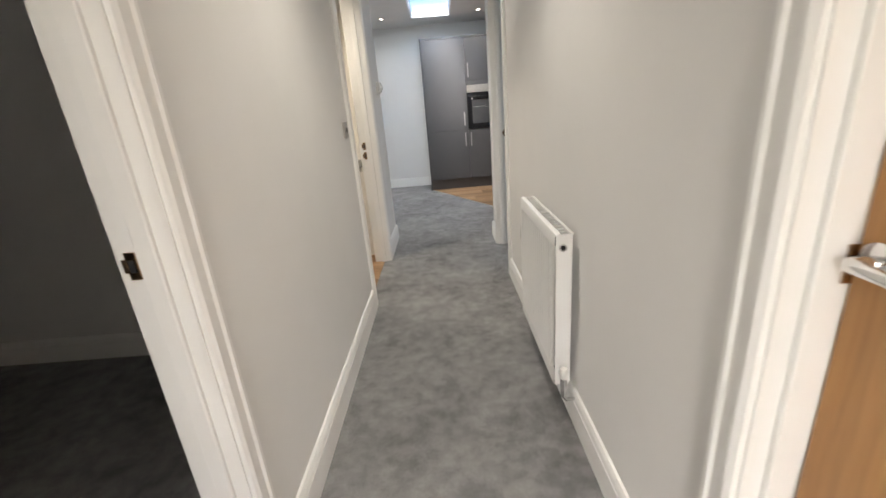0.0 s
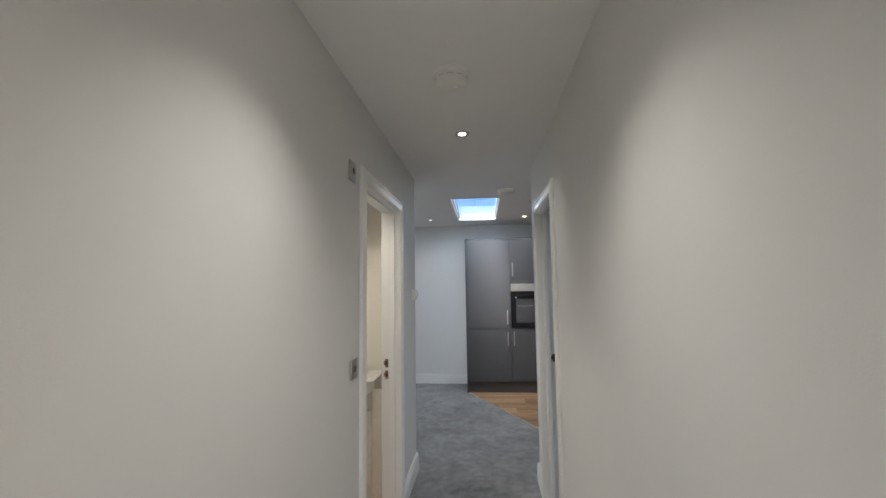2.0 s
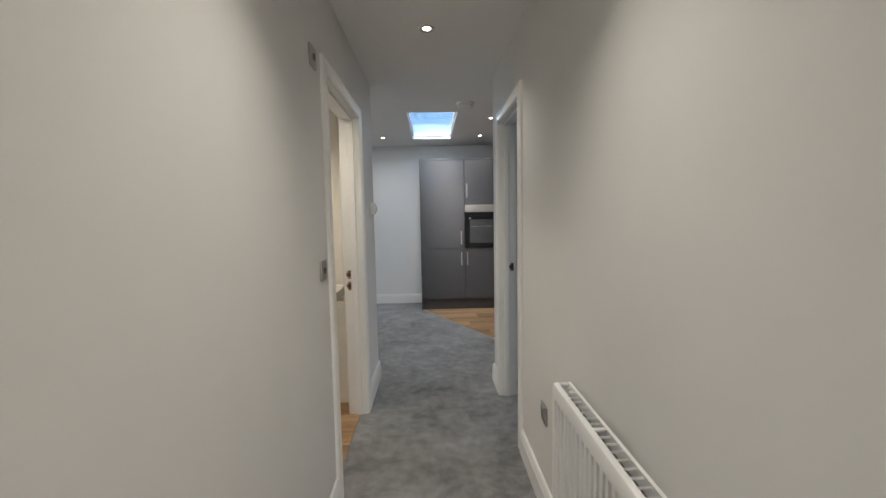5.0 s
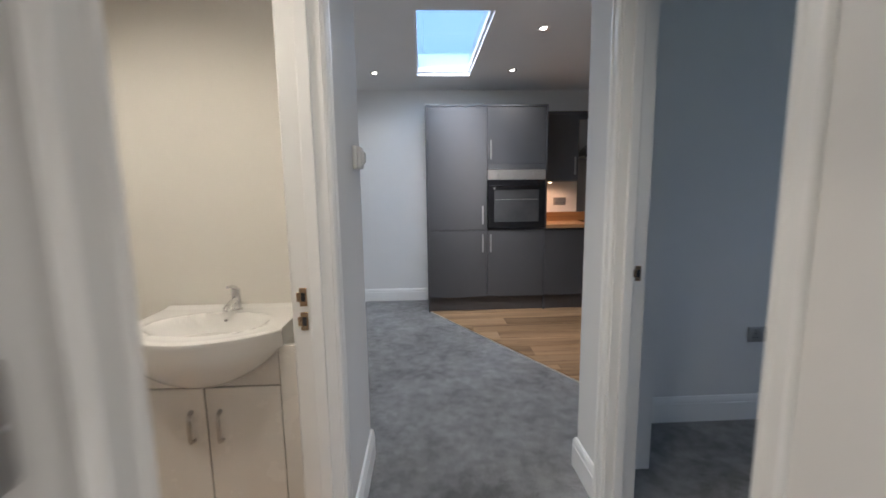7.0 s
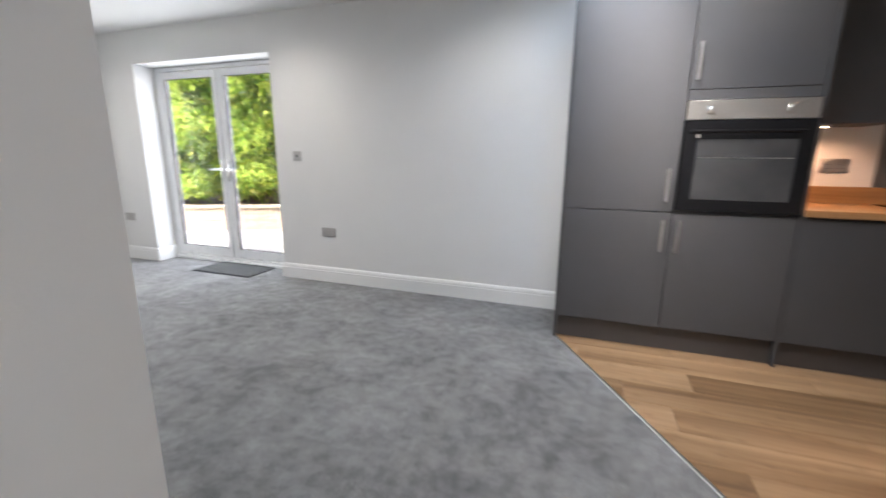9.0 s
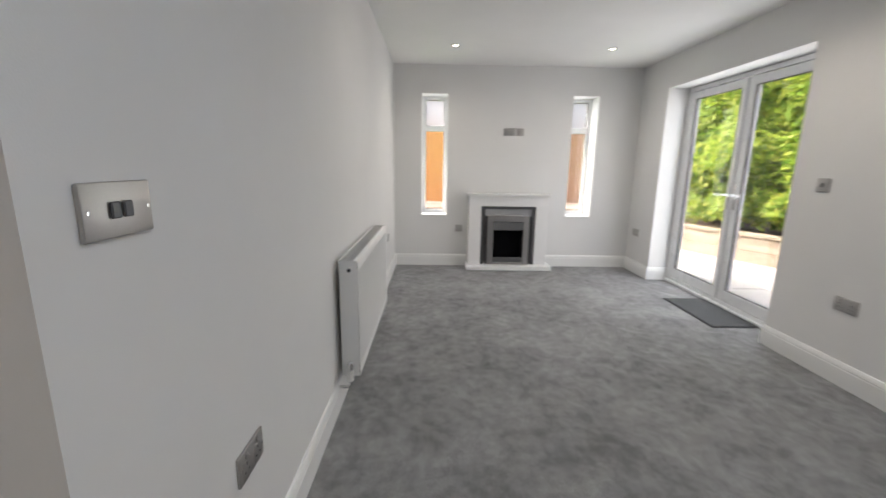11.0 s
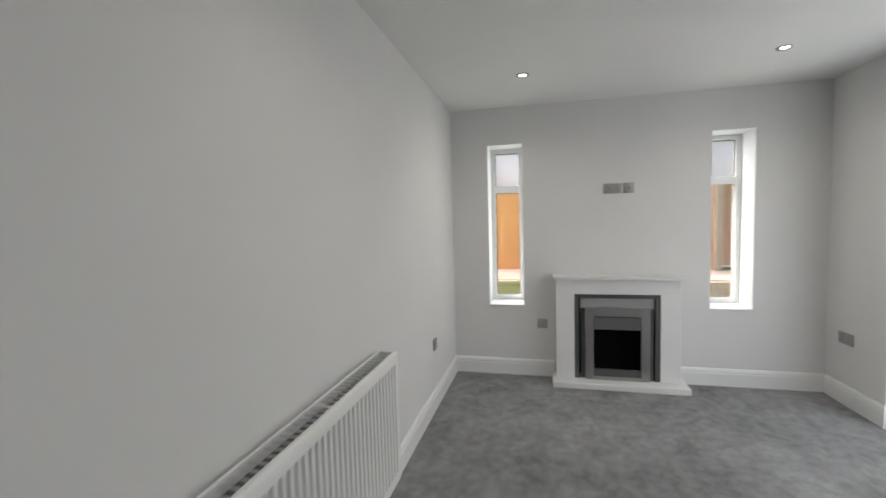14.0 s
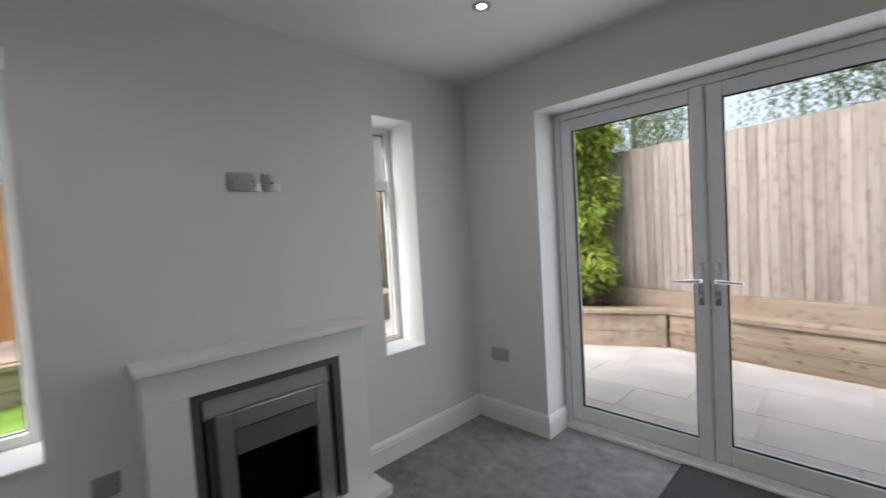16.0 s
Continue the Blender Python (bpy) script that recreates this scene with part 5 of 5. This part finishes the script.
def sleeper_run(ax, ay, bx, by, posts, drop=0.0):
    """Two courses of sleepers and a cap, holding back a bed."""
    ob = thing("sleeper_wall", "low retaining wall of pale softwood sleepers", "retaining wall", pose(ax, ay, PZ - drop, 0, 0, math.degrees(math.atan2(by - ay, bx - ax))), "sleeper walls")
    ln = math.hypot(bx - ax, by - ay)
    for k, (z0, z1) in enumerate(((-0.05, 0.18), (0.183, 0.385))):
        part("sleeper", boxed(0.0, ln, 0.0, 0.10, z0, z1, 0.006), SLEEPER, ob)
    part("cap", boxed(-0.01, ln + 0.01, -0.03, 0.15, 0.388, 0.44, 0.006), SLEEPER, ob, "pale timber capping board")
    for p in posts:
        part("post", boxed(p - 0.05, p + 0.05, -0.022, 0.0, -0.04, 0.386, 0.005), SLEEPER, ob)
    return ob


sleeper_run(-7.9, 8.35, -4.78, 9.86, (3.40,))
sleeper_run(-4.76, 9.86, -1.2, 9.32, (1.9,))
sleeper_run(-1.2, 9.32, 3.5, 8.9, (2.0,))
bm = bmesh.new()
ring = [(-8.0, 8.39), (-4.77, 9.95), (-1.2, 9.42), (3.5, 9.0), (3.5, 12.5), (-8.9, 14.0), (-8.9, 9.2)]
for z, rev in ((0.24, False), (PZ - 0.05, True)):
    vs = [bm.verts.new((x, y, z)) for x, y in ring]
    bm.faces.new(vs[::-1] if rev else vs)
structure("ground_bed", bm, CHIPS, "planting bed covered in bark chips", "planting bed")
verts, faces = [], []
for k in range(2600):
    x, y = rng.uniform(-8.0, -2.0), 0
    edge = 9.90 - 0.151 * (x + 4.77) if x > -4.77 else 9.95 + 0.483 * (x + 4.77)
    y = edge + rng.uniform(0.05, 0.9)
    a, s, t = rng.uniform(0, 3.14), rng.uniform(0.012, 0.035), rng.uniform(-0.01, 0.012)
    c, d = math.cos(a) * s, math.sin(a) * s
    n = len(verts)
    z = 0.245 + rng.uniform(0, 0.025)
    verts += [(x - c, y - d, z - t), (x - d * 0.4, y + c * 0.4, z + 0.006), (x + c, y + d, z + t), (x + d * 0.4, y - c * 0.4, z + 0.004)]
    faces.append((n, n + 1, n + 2, n + 3))
me = bpy.data.meshes.new("bark_chips")
me.from_pydata(verts, [], faces)
me.materials.append(leaf_mat("chip", [(0.0, (0.06, 0.035, 0.025)), (0.6, (0.17, 0.10, 0.07)), (1.0, (0.36, 0.26, 0.20))], 0.0))
tagged(new("bark_chips", me), "loose red-brown bark chips on the bed", "bark chips", kind="stuff")


def fence_run(name, label, ax, ay, bx, by, z0, z1, board, mat_, gravel=True, group="garden fences"):
    """Close-boarded fence: overlapping tapered boards, rails behind, gravel board and posts."""
    ob = thing(name, label, "fence", pose(ax, ay, 0, 0, 0, math.degrees(math.atan2(by - ay, bx - ax))), group)
    ln = math.hypot(bx - ax, by - ay)
    n = int(ln / board)
    shared = []
    for k in range(6):
        bm = bmesh.new()
        dz = rng.uniform(-0.012, 0.012)
        v = [bm.verts.new(p) for p in ((0, 0.0, z0), (board + 0.012, -0.017, z0), (board + 0.012, -0.002, z0), (0, 0.008, z0), (0, 0.0, z1 + dz), (board + 0.012, -0.017, z1 + dz), (board + 0.012, -0.002, z1 + dz), (0, 0.008, z1 + dz))]
        for f in ((0, 1, 5, 4), (1, 2, 6, 5), (2, 3, 7, 6), (3, 0, 4, 7), (4, 5, 6, 7), (3, 2, 1, 0)):
            bm.faces.new([v[i] for i in f])
        bmesh.ops.recalc_face_normals(bm, faces=bm.faces)
        shared.append(meshed("board", bm, mat_))
    for k in range(n):
        b = new("board", shared[rng.randrange(6)])
        b.parent, b.location = ob, (k * board, rng.uniform(-0.002, 0.002), 0)
        b.rotation_euler = (0, radians(rng.uniform(-0.25, 0.25)), 0)
    for z in (z0 + 0.3, z1 - 0.3):
        part("rail", boxed(0, ln, 0.012, 0.05, z - 0.04, z + 0.04), mat_, ob)
    if gravel:
        part("gravel_board", boxed(0, ln, -0.022, 0.012, z0 - 0.26, z0 - 0.004, 0.003), SLEEPER, ob)
    for k in range(int(ln / 2.4) + 1):
        part("post", boxed(k * 2.4 - 0.05, k * 2.4 + 0.05, 0.05, 0.15, PZ - 0.05, z1 - 0.05), mat_, ob)
    return ob


fence_run("fence", "weathered close-boarded timber fence behind the bed", -6.6, 10.62, 3.4, 9.40, 0.47, 2.28, 0.090, FENCE)
fence_run("fence", "orange-stained new timber fence beyond the lawn", -10.6, 0.0, -10.6, 7.0, 0.335, 2.25, 0.14, NEWFENCE, False)
fence_run("fence", "weathered pinkish timber fence beyond the lawn", -10.6, 7.0, -10.6, 8.3, 0.335, 2.25, 0.13, PALEFENCE, False)
sleeper_run(-9.04, 1.6, -9.04, 8.9, (1.5, 3.9, 6.3), 0.03)
structure("ground_gravel", boxed(-10.7, -9.13, 1.0, 9.6, PZ - 0.05, 0.325), GRAVEL, "pale gravel bed behind the sleepers", "gravel")

lap = thing("lap_fence", "weathered pink-brown horizontal lap fence panel", "fence", pose(-10.56, 8.36, 0, 0, 0, 90), "garden fences")
for k in range(14):
    z = 0.42 + k * 0.128
    b2 = part("board", boxed(0.05, 1.80, -0.022, -0.008, z, z + 0.136, 0.003), SHEDWOOD, lap)
    b2.rotation_euler = (radians(-2.0), 0, 0)
    b2 = part("board", boxed(1.90, 3.65, -0.022, -0.008, z, z + 0.136, 0.003), SHEDWOOD, lap)
    b2.rotation_euler = (radians(-2.0), 0, 0)
for x in (0.0, 1.85, 3.70):
    part("post", boxed(x - 0.05, x + 0.05, -0.04, 0.06, PZ - 0.05, 2.30, 0.006), SLEEPER, lap)
part("gravel_board", boxed(0.05, 3.65, -0.03, 0.02, 0.10, 0.40, 0.004), HEARTH_STEEL, lap, "dark grey gravel board")

# evergreen shrub by the fence corner
LEAF_SHAPE = ((0, 0, 0), (0.28, 0.22, 0.05), (0.72, 0.20, 0.03), (1.0, 0, -0.06), (0.72, -0.20, 0.03), (0.28, -0.22, 0.05), (0.5, 0, -0.03))
LEAF_FACE = ((0, 6, 1), (1, 6, 2), (2, 6, 3), (3, 6, 4), (4, 6, 5), (5, 6, 0))


def leaves(name, spots, size, mat_, parent, droop=0.3):
    """Many small folded leaves round the given centres."""
    verts, faces = [], []
    shape = np.array(LEAF_SHAPE)
    for (p, out) in spots:
        yaw = math.atan2(out[1], out[0]) + rng.uniform(-1.1, 1.1)
        m = Euler((rng.uniform(-0.6, 0.6), rng.uniform(-0.5, 0.9) + droop, yaw)).to_matrix()
        s = size * rng.uniform(0.6, 1.25)
        pts = shape @ np.array(m).T * s + np.array(p)
        n = len(verts)
        verts += pts.tolist()
        faces += [tuple(n + i for i in f) for f in LEAF_FACE]
    me = bpy.data.meshes.new(name)
    me.from_pydata(verts, [], faces)
    me.materials.append(mat_)
    ob = new(name, me)
    ob.parent = parent
    return ob


def shrub(label, x, y, blobs, count, size):
    ob = thing("shrub", label, "shrub", pose(x, y, 0.33), "garden shrubs")
    bm = bmesh.new()
    for k in range(7):
        bx, by, bz, br = blobs[k % len(blobs)]
        tube(bm, [(rng.uniform(-0.12, 0.12), rng.uniform(-0.1, 0.1), 0), (bx * 0.4, by * 0.4, bz * 0.45), (bx, by, bz + br * 0.3)], [0.03, 0.02, 0.006], 7)
    part("stems", bm, BARK, ob)
    spots = []
    while len(spots) < count:
        bx, by, bz, br = rng.choice(blobs)
        d = Vector((rng.gauss(0, 1), rng.gauss(0, 1), rng.gauss(0, 0.9))).normalized()
        r = br * rng.uniform(0.45, 1.02) * (0.86 + 0.28 * noise.noise(d * 2.3 + Vector((bx, by, bz))))
        p = Vector((bx, by, bz)) + d * r
        if p.z > 0.0:
            spots.append((p, d))
    leaves("foliage", spots, size, LEAF, ob)
    return ob


def heap(n, wx, wy, h, r0, r1):
    return [(rng.uniform(-wx, wx), rng.uniform(-wy, wy), rng.uniform(0.25, h), rng.uniform(r0, r1)) for _ in range(n)]


shrub("dense yellow-green laurel shrub in front of the fence", -6.08, 9.95, heap(64, 0.47, 0.35, 2.6, 0.22, 0.40), 17000, 0.095)
shrub("dense yellow-green laurel shrub in front of the fence", -7.3, 9.6, heap(90, 0.85, 0.5, 3.6, 0.25, 0.46), 26000, 0.10)
shrub("dense yellow-green laurel shrub in front of the fence", -8.35, 10.5, heap(80, 0.9, 0.6, 3.8, 0.28, 0.5), 20000, 0.12)

birch = thing("tree", "weeping birch beyond the fence", "tree", pose(-2.5, 14.6, PZ), "birch trees")
part("trunk", tube(bmesh.new(), [(0, 0, 0), (0.05, 0, 1.6), (-0.04, 0.05, 3.4), (0.05, 0, 5.6)], [0.16, 0.13, 0.09, 0.03], 12), BARK, birch, "", True)
bm = bmesh.new()
spots = []
for k in range(34):
    a, z = rng.uniform(0, 6.28), rng.uniform(3.2, 5.6)
    r = rng.uniform(0.9, 2.3)
    ex, ey, ez = r * math.cos(a), r * math.sin(a), z + rng.uniform(0.1, 0.5)
    tube(bm, [(0, 0, z - 0.5), (ex * 0.5, ey * 0.5, ez), (ex, ey, ez - 0.2)], [0.022, 0.010, 0.004], 5)
    for j in range(13):
        sx, sy = ex * rng.uniform(0.35, 1.15) + rng.gauss(0, 0.18), ey * rng.uniform(0.35, 1.15) + rng.gauss(0, 0.18)
        ln = rng.uniform(0.8, 2.1)
        for q in range(int(ln * 17)):
            spots.append((Vector((sx + rng.gauss(0, 0.05), sy + rng.gauss(0, 0.05), ez - q / 17)), Vector((rng.gauss(0, 1), rng.gauss(0, 1), 0))))
part("limbs", bm, BARK, birch)
leaves("crown", spots, 0.075, BIRCHLEAF, birch, 0.9)
copy_thing(birch, pose(-8.3, 18.5, PZ, 0, 0, 130))

house = thing("house", "neighbouring brick house seen over the fence", "house", pose(-17.0, 40.0, PZ))
part("wall", boxed(-4, 4, 0, 7, 0, 4.2), paint("far_brick", (0.32, 0.16, 0.11), 0.9, 0.2, 30, 0.5), house)
bm = bmesh.new()
sec = [(-4.3, -0.3, 4.1), (-4.3, 7.3, 4.1), (-4.3, 3.5, 6.6)]
a3, b3 = [bm.verts.new(p) for p in sec], [bm.verts.new((4.3, p[1], p[2])) for p in sec]
bm.faces.new(a3), bm.faces.new(b3[::-1])
for k in range(3):
    bm.faces.new((a3[k - 1], a3[k], b3[k], b3[k - 1]))
bmesh.ops.recalc_face_normals(bm, faces=bm.faces)
part("roof", bm, paint("far_roof_tile", (0.22, 0.10, 0.07), 0.9, 0.2, 20, 0.5), house)
